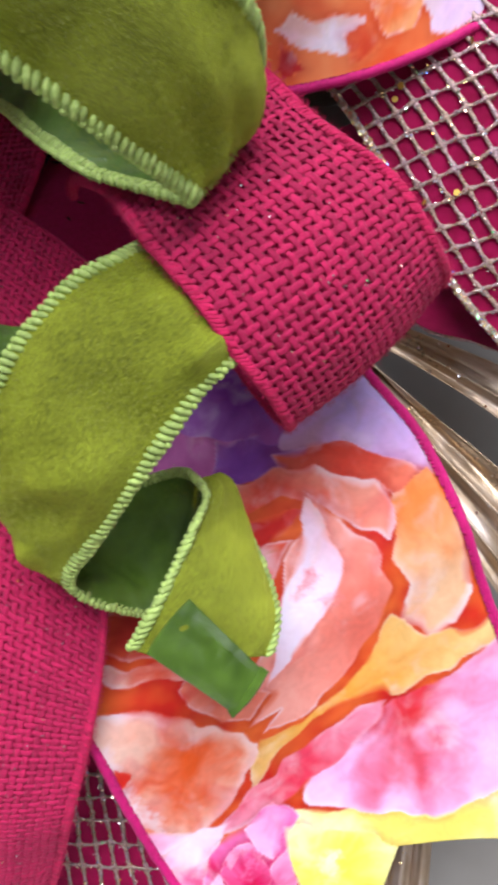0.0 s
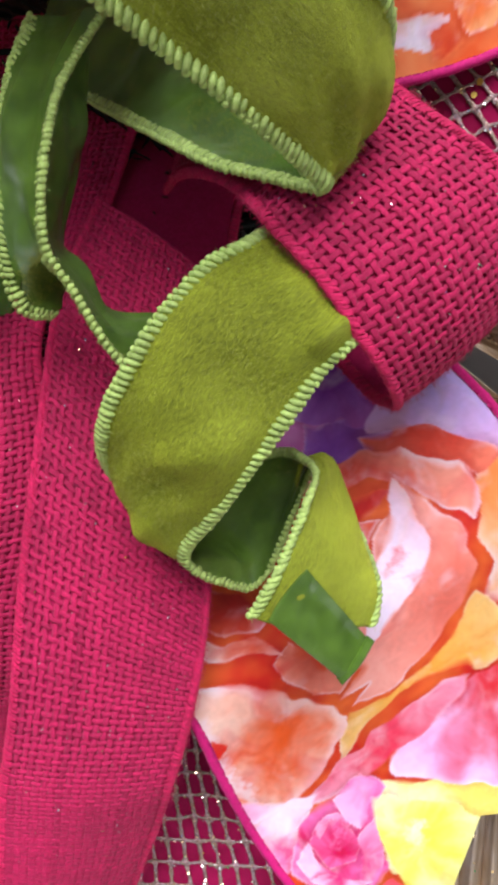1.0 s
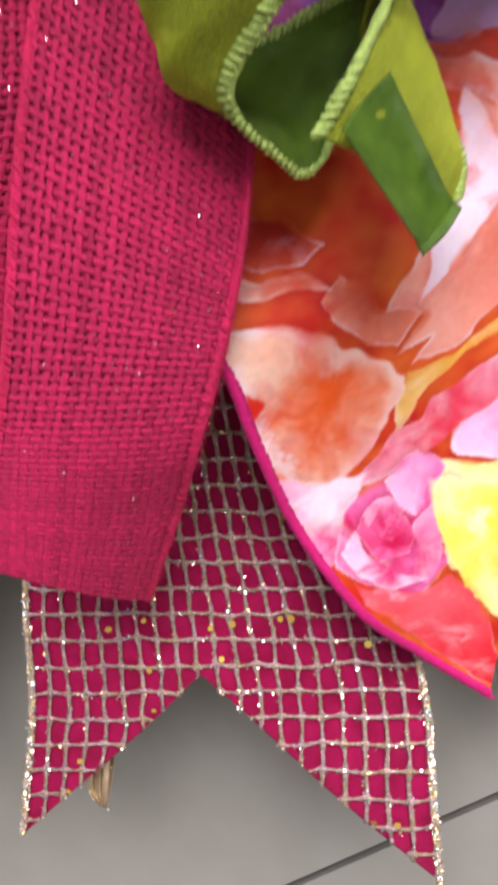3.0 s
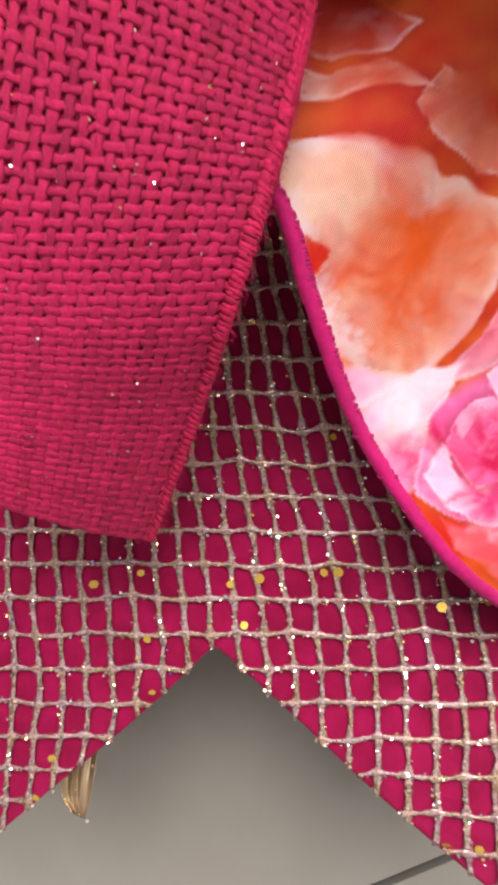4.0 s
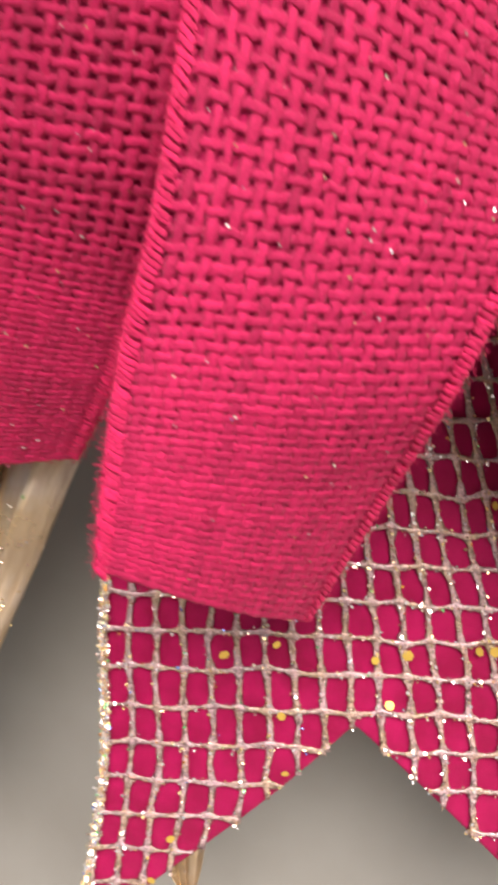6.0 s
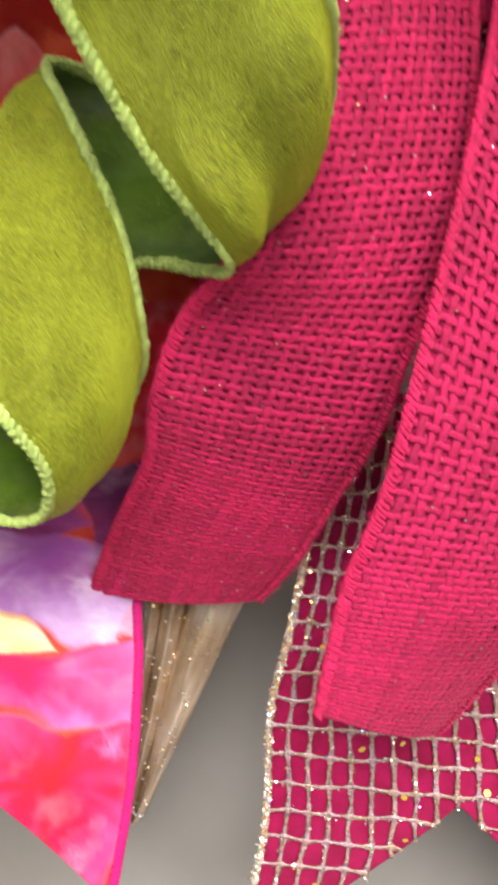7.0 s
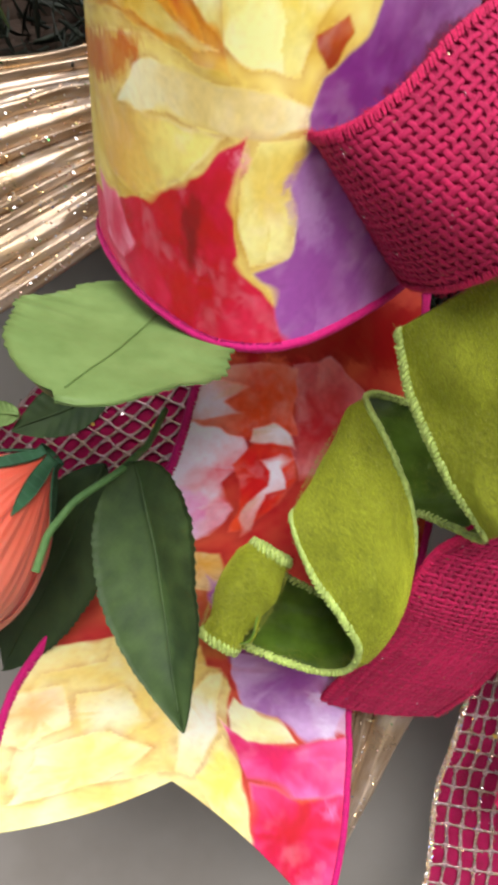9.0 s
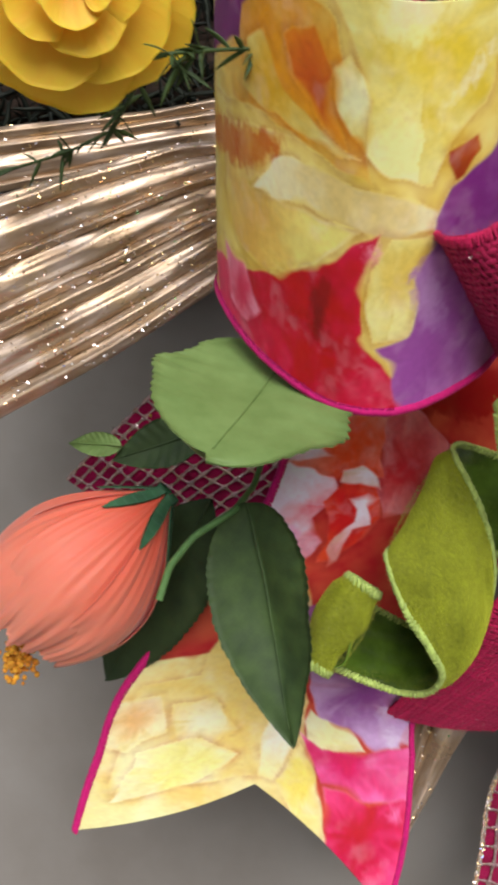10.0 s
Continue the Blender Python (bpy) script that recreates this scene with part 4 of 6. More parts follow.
class Print:
    def __init__(self, low, high, seed, calm=False):
        self.calm = calm
        self.low, self.high, self.seed, self.petals = ink(low), ink(high), seed, []

    def petal(self, outline, base, inner, outer, rim=0.8, streak=0, soft=0):
        self.petals.append((np.array(outline, float), base, ink(inner), ink(outer), rim, streak, soft))

    def __call__(self, u, v):
        s, calm = self.seed, self.calm
        rgb = self.low + (self.high - self.low) * np.clip(cloudy(u / 9, v / 9, s) * 2 - 0.5, 0, 1)[:, None]
        for k, (pts, base, inner, outer, rim, streak, soft) in enumerate(self.petals):
            lo, hi = pts.min(0) - 6, pts.max(0) + 6
            near = np.flatnonzero((u > lo[0]) & (u < hi[0]) & (v > lo[1]) & (v < hi[1]))
            if not len(near):
                continue
            x, y = u[near], v[near]
            warp = 2.2 if soft else 0.12 if calm else 0.28
            drift = 0.8 if calm else 1.3
            x = x + warp * (2 * cloudy(x / 1.6, y / 1.6, s + 5 * k) - 1) + drift * (2 * lattice_noise(x / 5, y / 5, s + k) - 1)
            y = y + warp * (2 * cloudy(x / 1.6 + 40, y / 1.6, s + 5 * k) - 1) + drift * (2 * lattice_noise(x / 5 + 9, y / 5, s + k) - 1)
            inside = np.zeros(len(x), bool)
            dist = np.full(len(x), 1e9)
            for a, b in zip(pts, np.roll(pts, -1, 0)):
                cross = (a[1] > y) != (b[1] > y)
                with np.errstate(divide="ignore", invalid="ignore"):
                    inside ^= cross & (x < (b[0] - a[0]) * (y - a[1]) / (b[1] - a[1]) + a[0])
                d = b - a
                t = np.clip(((x - a[0]) * d[0] + (y - a[1]) * d[1]) / max(d @ d, 1e-9), 0, 1)
                dist = np.minimum(dist, np.hypot(x - a[0] - t * d[0], y - a[1] - t * d[1]))
            far = np.hypot(pts[:, 0] - base[0], pts[:, 1] - base[1]).max()
            r = np.hypot(x - base[0], y - base[1]) / max(far, 1)
            turn = np.arctan2(y - base[1], x - base[0])
            veins = cloudy(turn * 2.2 + 20, r * 1.3, s + 9 * k)
            mottle = cloudy(x / 5, y / 5, s + 3 * k)
            w = np.clip(r * 1.15 + (1.1 if streak else 0.5) * np.clip(2 * r, 0, 1) * (veins - 0.5) + 0.5 * (mottle - 0.5), 0, 1)
            w = w * w * (3 - 2 * w)
            col = inner + (outer - inner) * w[:, None]
            col = col * (0.9 + 0.2 * cloudy(x / 1.1, y / 1.1, s + k))[:, None]
            if rim:
                e = np.clip(1 - dist / (rim * (0.4 + 1.2 * mottle)), 0, 1) * np.clip(2.2 * r - 0.6, 0, 1)
                col = col + (ink((240, 226, 236)) - col) * ((0.35 if calm else 0.75) * e)[:, None]
            if not soft:
                wash = np.clip(4 * cloudy(x / 7 + 11, y / 7, s + 13 * k) - 2.0, 0, 1) * np.clip(3 * cloudy(x / 2.5, y / 2.5, s + k) - 0.8, 0, 1)
                col = col + (ink((240, 222, 230)) - col) * ((0.12 if calm else 0.28) * wash)[:, None]
                deep = np.clip(4 * cloudy(turn * 2.5 + 7, r * 1.8, s + 17 * k) - 1.9, 0, 1) * np.clip(2 * r, 0, 1)
                yellow = float(np.clip(2.2 * inner[1] / max(inner[0], 0.01) - 0.4, 0, 1))
                col = col * (1 - deep[:, None] * np.array((0.08, 0.36 - 0.24 * yellow, 0.3)))
            cover = np.where(inside, np.clip(dist / (2.5 if soft else (0.7 if calm else 0.3) + 2.0 * np.clip(2.5 * lattice_noise(x / 6, y / 6, s + 2 * k) - 1.4, 0, 1)), 0, 1), 0)
            if soft:
                cover = cover * (0.55 + 0.45 * mottle)
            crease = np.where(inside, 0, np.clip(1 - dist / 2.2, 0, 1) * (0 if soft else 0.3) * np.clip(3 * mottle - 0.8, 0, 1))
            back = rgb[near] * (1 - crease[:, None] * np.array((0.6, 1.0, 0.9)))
            rgb[near] = back + (col - back) * cover[:, None]
        grey = rgb.mean(1, keepdims=True)
        return np.clip(grey + 1.1 * (rgb - grey), 0.004, 0.86)


ROSE_RIGHT = Print((196, 50, 40), (222, 110, 60), 3)
ROSE_RIGHT.petal([(-1.3, -3.4), (33.9, -4.6), (59.4, 10.8), (62.1, 25.3), (45.4, 28.5), (21.1, 26.1), (-2.5, 19.4)], (25.6, 16.4), (150,70,130), (200,120,180))
ROSE_RIGHT.petal([(51.7, 15.2), (66.5, 22.1), (70.1, 30.9), (58.5, 30.5), (46.8, 23.7)], (55.3, 23.7), (130,70,160), (170,120,200))
ROSE_RIGHT.petal([(47, -10.5), (73.7, 2.4), (77.8, 23.7), (66.5, 26.9), (54.4, 16.8), (40.9, 6.4)], (61.6, 8.8), (120,56,140), (176,116,196), rim=0)
ROSE_RIGHT.petal([(72.4, 16), (89.5, 18), (89.5, 36.5), (89, 50.9), (81.8, 44.1), (73.7, 34.1), (63.8, 26.5)], (89.5, 19.7), (196,176,232), (214,170,214), rim=0)
ROSE_RIGHT.petal([(62.1, 25.3), (75.5, 31.7), (84.5, 44.5), (88.1, 52.5), (79.1, 48.9), (71, 38.1), (60.7, 32.1)], (74.6, 37.7), (206,70,52), (226,120,96))
ROSE_RIGHT.petal([(78.2, 48.1), (88.1, 47.7), (89.5, 57), (89, 64.6), (87.2, 76.6), (80.9, 81.8), (75.5, 81.4), (70.1, 73), (73.7, 66.6), (71.9, 59.8), (76.9, 53.7)], (83.2, 51.3), (226,132,72), (236,190,150), rim=2.2)
ROSE_RIGHT.petal([(46.3, 26.5), (59.8, 28.5), (68.3, 33.7), (74.6, 42.1), (76.9, 43.3), (78.7, 49.7), (77.3, 52.9), (74.2, 55.4), (70.6, 51.3), (65.2, 43.3), (58.5, 35.7), (47.2, 35.3), (42.3, 33.7)], (54.4, 37.7), (214,72,56), (232,150,130), rim=1.6)
ROSE_RIGHT.petal([(43.6, 31.7), (50.4, 34.9), (59.4, 38.5), (62.5, 41.3), (54.9, 42.5), (46.3, 42.1), (42.7, 38.5)], (51.7, 40.1), (186,44,40), (208,70,60), rim=0)
ROSE_RIGHT.petal([(46.8, 38.5), (52.2, 41.7), (56.2, 44.9), (52.6, 46.5), (48.1, 49.3), (45.9, 46.1), (45, 39.7)], (46.3, 42.1), (232,190,196), (216,90,70))
ROSE_RIGHT.petal([(63.4, 36.1), (64.3, 40.5), (67.9, 48.5), (71, 56.6), (69.7, 65.4), (66.1, 70.6), (58.5, 75), (50.8, 79), (41.4, 80.6), (33.3, 80.2), (37.3, 76.2), (30.6, 75.4), (36.9, 71.4), (30.6, 67), (41.8, 59), (47.7, 52.9), (51.7, 47.3), (57.6, 44.5), (62.1, 40.5)], (62.1, 66.6), (222,116,100), (236,160,146), rim=0.9)
ROSE_RIGHT.petal([(62.9, 38.1), (63.8, 41.7), (62.5, 48.9), (62.5, 54.1), (59.8, 59), (52.2, 63), (45.4, 65.8), (40, 68.6), (36.9, 69.4), (43.6, 60.6), (50.4, 51.7), (57.1, 45.3)], (49.9, 57), (238,222,238), (234,190,206), rim=0)
ROSE_RIGHT.petal([(54, 51.3), (58, 51.3), (57.6, 55), (53.1, 56.2), (49.9, 57)], (54, 54.1), (222,60,66), (230,120,130), rim=0, soft=1)
ROSE_RIGHT.petal([(54.9, 57.4), (60.3, 58.2), (60.3, 61), (55.8, 61.4)], (57.1, 59), (226,80,90), (232,140,150), rim=0, soft=1)
ROSE_RIGHT.petal([(26.1, 54.5), (31, 66.2), (36.9, 71.8), (31, 75.4), (25.6, 71.4), (22, 64.6), (21.6, 57.8)], (30.6, 62.2), (196,84,66), (222,128,108), rim=0.5)
ROSE_RIGHT.petal([(31.5, 79.8), (40.9, 81.8), (51.7, 80.2), (61.6, 75.4), (68.8, 71), (74.2, 80.2), (84.5, 83.8), (92.2, 84.1), (91.2, 90.7), (76, 90.2), (64.3, 89), (54, 84.6), (43.2, 83), (32.4, 86.6), (22.5, 91.1)], (49.5, 82.2), (228,160,76), (234,204,140), rim=0.7)
ROSE_RIGHT.petal([(29.2, 98.7), (51.3, 112.7), (76.4, 121.1), (94.4, 124.5), (99.7, 146.8), (69.7, 140), (47.2, 126.3), (29.7, 132.4), (19.8, 123.9)], (56.2, 122.3), (234,216,110), (242,236,180), rim=0, streak=1)
ROSE_RIGHT.petal([(64.3, 88.6), (76, 90.2), (89, 87.8), (93, 102.3), (85.4, 117.9), (76, 122.7), (62.9, 121.5), (52.6, 116.3), (43.2, 109.1), (35.1, 102.3), (35.1, 96.3), (43.2, 95.5), (54, 91.5)], (63.4, 90.6), (206,56,62), (238,190,226), rim=1.5, streak=1)
ROSE_RIGHT.petal([(61.2, 88.6), (53.1, 86.6), (40.5, 88.2), (27.4, 90.2), (16.6, 94.3), (11.7, 96.3), (18, 97.5), (32.8, 97.9), (46.3, 95.1), (58.5, 91.9)], (35.1, 93.1), (220,66,88), (236,170,190), rim=1.0)
ROSE_RIGHT.petal([(1.3, 52.1), (12.1, 57.8), (19.3, 64.6), (25.2, 72.2), (28.8, 76.2), (31.5, 80.2), (25.6, 88.2), (17.5, 92.3), (7.6, 93.9), (1.8, 91.5), (-3.4, 82.4), (-5.3, 68.4), (-4.7, 57.9)], (14.8, 77.8), (220,92,48), (236,196,178), rim=2.5)
ROSE_RIGHT.petal([(1.3, 55.8), (3.6, 60.6), (4, 74.6), (5.4, 90.2), (0.9, 90.2), (-3.5, 77.5), (-4, 61.6)], (0, 71.8), (236,216,226), (236,206,206), rim=0, soft=1)
ROSE_RIGHT.petal([(0.4, 65.4), (4.5, 69.8), (4.9, 71), (3.1, 71.8), (0.4, 72.6), (-1, 71.3)], (1.3, 69.8), (206,50,44), (214,76,56), rim=0)
ROSE_RIGHT.petal([(8.1, 40.9), (13.9, 48.5), (21.6, 49.7), (24.3, 57.8), (16.2, 52.5), (12.6, 51.7), (7.6, 46.9)], (22, 51.7), (206,84,60), (232,180,168), rim=1.0)
ROSE_RIGHT.petal([(11.2, 31.7), (22.9, 38.9), (27.4, 49.3), (22.5, 50.5), (15.3, 46.5), (8.1, 38.1)], (20.7, 41.3), (176,50,44), (206,84,60))
ROSE_RIGHT.petal([(-4.1, 83.6), (9.9, 92.7), (17.5, 93.5), (10.8, 101.9), (5.8, 109.1), (-1.6, 107.2), (-5.2, 95.9)], (9, 94.3), (238,222,236), (234,150,190), rim=0)
ROSE_RIGHT.petal([(0.9, 98.3), (6.7, 99.1), (5.8, 107.5), (0.4, 109.9)], (2.2, 105.1), (228,60,120), (234,110,160), rim=0, soft=1)
ROSE_RIGHT.petal([(1.3, 108.3), (9.9, 99.5), (20.2, 97.1), (29.2, 96.7), (31.5, 102.3), (24.7, 111.1), (20.7, 121.5), (12.6, 124.3), (3.1, 113.9)], (14.8, 109.5), (206,40,96), (236,130,186), rim=0.8, streak=1)
ROSE_RIGHT.petal([(8.5, 105.5), (13.5, 101.5), (19.8, 103.9), (19.8, 111.1), (14.8, 115.5), (9.4, 113.5)], (14.4, 109.9), (190,26,76), (232,110,160), rim=0.3, streak=1)
ROSE_RIGHT.petal([(12.6, 106.7), (15.3, 104.7), (18, 107.1), (16.6, 110.7), (13.9, 111.1)], (15.3, 108.3), (200,30,84), (240,150,196), rim=0, soft=1)
ROSE_RIGHT.petal([(3.1, 107.1), (8.1, 103.9), (9, 110.3), (11.2, 116.7), (15.3, 121.9), (9, 120.7), (4.5, 114.7)], (11.2, 113.1), (214,60,120), (242,190,220), rim=0.7, streak=1)
ROSE_RIGHT.petal([(20.2, 109.9), (26.1, 107.1), (22.5, 117.5), (15.3, 122.7), (13.9, 118.3), (18.4, 114.7)], (17.1, 115.5), (206,50,110), (240,180,216), rim=0.7)
ROSE_RIGHT.petal([(11.7, 101.9), (18.4, 101.1), (21.6, 105.1), (19.3, 105.5), (15.7, 103.1), (11.7, 104.7)], (16.2, 105.9), (196,30,90), (238,160,200), rim=0.5)
ROSE_RIGHT.petal([(19.3, 97.9), (27.9, 95.9), (31, 99.5), (27.9, 103.1), (21.1, 109.1), (19.8, 103.9)], (28.3, 99.1), (236,150,196), (240,180,214), rim=0.5)
ROSE_RIGHT.petal([(27, 103.1), (40.9, 113.5), (49, 122.7), (36.4, 141.2), (23.8, 143.6), (20.7, 138), (21.6, 125.1), (23.4, 113.5)], (30.6, 118.3), (240,226,96), (242,236,170), rim=0, streak=1)
ROSE_RIGHT.petal([(29.7, 109.9), (35.1, 115.1), (31.5, 122.3), (27, 120.7)], (31.9, 115.9), (244,240,214), (242,232,150), rim=0, soft=1)
ROSE_RIGHT.petal([(2.2, 113.5), (10.8, 122.7), (20.7, 124.3), (20.7, 138.8), (14.8, 148), (2.8, 162.4), (1.3, 148.4), (2.2, 132.8), (2.2, 121.1)], (11.7, 125.5), (232,100,110), (214,38,48), rim=0.5)
ROSE_RIGHT.petal([(3.1, 113.9), (9.4, 119.9), (11.7, 125.5), (6.3, 122.3)], (8.1, 119.9), (238,170,190), (236,130,150), rim=0, soft=1)
ROSE_RIGHT.petal([(71, 131.6), (91.8, 131.2), (103.1, 147.9), (77.3, 159.6), (62.5, 139.6)], (79.6, 141.6), (240,226,96), (242,236,170), rim=0)
ROSE_LEFT = Print((186, 40, 44), (214, 96, 70), 5, True)
# dark red band across the cloth: the loop's shadow painted into the print
ROSE_LEFT.petal([(-30, 58.7), (84.2, 65.2), (87.1, 80), (65.4, 83.1), (34.8, 81.3), (3.3, 78.8), (-13.9, 80.2)], (24.1, 61.7), (120,10,14), (170,30,26), rim=0, soft=1)
ROSE_LEFT.petal([(31.5, 81.3), (45.8, 78.8), (58.5, 89.8), (58.5, 100.2), (50.3, 111.2), (40.1, 114.2), (33.5, 103.2), (33.9, 92.3)], (44.2, 97.8), (190,44,50), (226,130,126), rim=0.9)
ROSE_LEFT.petal([(-7.5, 78.8), (8.6, 80.6), (20.9, 79.4), (34.8, 82.5), (33.9, 92.3), (36.4, 101.4), (22.5, 103.2), (13.9, 106.3), (-1.6, 100.5)], (24.5, 94.7), (230,84,44), (240,172,152), rim=1.2)
ROSE_LEFT.petal([(-2.8, 86.2), (7.8, 84.9), (18.4, 88), (11, 92.3), (18, 95.3), (5.7, 97.8), (-2.3, 97.7)], (4.5, 92.3), (240,226,240), (236,172,162), rim=0)
ROSE_LEFT.petal([(-9, 102.1), (2.5, 97.8), (19.2, 102), (22.1, 108.7), (16.8, 116.1), (24.5, 125.2), (20.9, 133.8), (13.5, 138.7), (7.8, 140.5), (0, 128.9), (-7.8, 112.5)], (30.7, 111.8), (232,90,100), (242,232,244), streak=1, rim=0)
ROSE_LEFT.petal([(-5, 117.2), (3.3, 115.5), (16.4, 122.8), (19.2, 133.8), (11.9, 138.1), (4.9, 137.5)], (18.4, 121), (234,130,190), (240,206,236), rim=0, soft=1)
ROSE_LEFT.petal([(18, 110.6), (24.1, 103.2), (35.2, 103.2), (38.8, 114.2), (35.2, 123.4), (29.4, 131.4), (25.3, 132), (24.1, 120.4)], (28.2, 114.2), (206,30,30), (228,84,54), rim=0)
ROSE_LEFT.petal([(21.3, 99.6), (28.2, 97.8), (33.9, 101.4), (37.2, 106.3), (29, 103.9), (21.7, 103.2)], (31.5, 100.2), (240,228,236), (226,192,184), rim=0.4)
ROSE_LEFT.petal([(26.2, 108.7), (31.9, 106.3), (37.2, 107.5), (33.9, 110.6), (36.4, 116.7), (31.1, 119.7), (31.5, 131.4), (29.4, 133.2), (26.2, 127.7), (26.6, 121.6), (30.3, 116.1), (29.8, 111.8)], (30.7, 111.8), (240,226,236), (220,150,150), rim=0.4)
ROSE_LEFT.petal([(67.5, 124.6), (79.3, 124), (88.2, 144.6), (76.9, 154), (65.8, 160.7), (63.8, 146.6)], (75.6, 137.5), (160,24,36), (196,60,60), rim=0)
ROSE_LEFT.petal([(63.4, 160.7), (79.7, 154), (81.4, 174.7), (73.6, 183.3)], (73.6, 163.7), (90,30,80), (130,60,110), rim=0)
ROSE_LEFT.petal([(16.4, 139.3), (26.6, 138.1), (33.1, 149.1), (26.6, 155.2), (18.8, 150.9), (15.1, 142.3)], (23.3, 143.6), (216,160,70), (226,198,142), rim=0)
ROSE_LEFT.petal([(22.1, 150.3), (37.6, 154), (49.9, 172.9), (43.7, 177.2), (33.9, 176)], (34.8, 163.1), (160,60,40), (196,110,60), rim=0)
ROSE_LEFT.petal([(25.8, 146.6), (43.3, 148.5), (60.9, 154), (70.3, 173.5), (59.7, 180.2), (46.2, 177.2), (33.5, 160.1)], (54.4, 165), (120,40,100), (160,90,160), rim=0)
ROSE_LEFT.petal([(42.9, 171.7), (52.7, 174.7), (66.2, 176), (77.7, 179), (81.4, 191.8), (78.1, 202.2), (70.3, 204.1), (63, 195.5), (54, 192.4), (49.1, 183.9)], (63.4, 179.6), (150,84,157), (206,170,212), rim=1.0, streak=1)
ROSE_LEFT.petal([(68.7, 185.1), (80.9, 186.3), (84.3, 200.6), (75.2, 203.4), (71.5, 197.3)], (77.7, 191.8), (196,160,206), (222,206,228), rim=0, soft=1)
ROSE_LEFT.petal([(-7.3, 179.2), (20, 168), (35.6, 170.5), (50.3, 195.5), (65.8, 242.5), (45.4, 222.4), (0.8, 253.1), (-4.8, 248.1), (-3.7, 217.5)], (22.9, 191.8), (236,202,112), (240,236,182), streak=1, rim=0)
ROSE_LEFT.petal([(3.7, 185.1), (16.4, 179), (11.4, 151.5), (11.9, 146.6), (19.2, 149.1), (27.8, 160.7), (38, 177.8), (44.2, 178.4), (50.3, 185.7), (51.1, 197.3), (42.1, 210.8), (38.8, 212), (30.7, 213.8), (20.4, 217.5), (4.9, 223.6)], (31.9, 193.1), (236,208,122), (240,236,182), streak=1, rim=0.5)
ROSE_LEFT.petal([(13.9, 190.6), (23.7, 186.9), (32.7, 197.3), (27, 202.8), (18.4, 201.6)], (23.7, 194.9), (238,236,194), (236,218,152), rim=0.4)
ROSE_LEFT.petal([(23.3, 207.7), (32.3, 204.1), (40.1, 202.2), (33.9, 207.1), (26.2, 213.2)], (31.5, 205.9), (214,130,50), (230,192,112), rim=0, soft=1)
ROSE_LEFT.petal([(-2, 191.4), (9.4, 187.6), (15.1, 198.6), (6.5, 205.3), (0, 203.4)], (5.7, 195.5), (226,182,122), (240,232,182), rim=0.6)
ROSE_LEFT.petal([(9, 205.3), (23.3, 199.8), (34.8, 204.7), (23.3, 216.3), (11.9, 224.2), (5.3, 228.5)], (20, 210.8), (238,232,142), (240,236,192), rim=0.6)
ROSE_LEFT.petal([(39.2, 196.1), (41.7, 181.4), (46.2, 180.8), (49.1, 200.4), (44.6, 213.2), (39.7, 212.6)], (45.4, 197.3), (242,236,214), (240,232,172), rim=0.4)
ROSE_LEFT.petal([(50.3, 189.4), (63, 194.9), (68.7, 203.4), (58.5, 204.1), (52.3, 201.6), (49.5, 194.3)], (58.1, 198.6), (240,236,172), (238,234,194), rim=0.5)
ROSE_LEFT.petal([(44.6, 213.2), (49.9, 200.4), (55.6, 212), (59.3, 224.2), (61.3, 234), (54.8, 230.3)], (51.5, 214.4), (236,218,112), (242,236,182), streak=1, rim=0.3)
ROSE_LEFT.petal([(48.7, 195.5), (56, 202.8), (68.7, 204.1), (80.5, 200.4), (84.5, 197.1), (83.5, 217.1), (67.9, 217.5), (64.2, 214.4), (56.8, 213.2), (51.1, 201.6)], (63.4, 207.7), (206,30,90), (238,120,176), rim=0.8, streak=1)
ROSE_LEFT.petal([(57.2, 213.8), (64.2, 214.4), (69.9, 218.1), (76, 216.3), (83.4, 216), (81.4, 226.7), (80.9, 243.8), (75.9, 248.3), (71.1, 242.5), (62.1, 232.8), (58.9, 225.4)], (69.1, 226), (186,20,50), (228,80,130), rim=0.8, streak=1)
ROSE_LEFT.petal([(72.8, 217.5), (80.9, 215.7), (80.1, 221.2), (76.9, 223)], (77.7, 219.3), (238,130,180), (232,80,130), rim=0, soft=1)
ROSE_LEFT.petal([(72.4, 232.8), (78.1, 229.7), (79.3, 236.4), (75.6, 241.3), (71.1, 237.7)], (75.2, 234.6), (226,70,110), (236,140,170), rim=0, soft=1)
ROSE_LOOP = Print((224, 194, 92), (240, 224, 138), 7, True)
ROSE_LOOP.petal([(71, 29.3), (92, 61.1), (75.7, 65.5), (46.3, 2.8), (37.4, 10.5), (48.1, 16.9)], (71.9, 55.1), (120,50,110), (150,70,130), rim=0)
ROSE_LOOP.petal([(79, 55.1), (92, 74.4), (85.5, 87.6), (64.9, 94.9), (55.1, 98.5), (57.5, 82.8), (58.9, 65.5), (44.9, 2.8), (71.5, 53.9)], (71, 75.2), (216,150,50), (238,218,122), streak=1, rim=0.8)
ROSE_LOOP.petal([(72.9, 57.9), (76.6, 65.1), (67.3, 71.6), (63.1, 84.4), (59.3, 96.5), (58.9, 82.8), (59.8, 67.5), (60.7, 54.7)], (64.9, 67.9), (214,170,60), (236,226,142), rim=0.7)
ROSE_LOOP.petal([(78, 71.6), (83.6, 81.6), (76.6, 86.8), (67.3, 87.2), (60.7, 92.5), (64.5, 82.4), (70.1, 75.2)], (71.5, 82), (190,86,16), (216,130,34), rim=0)
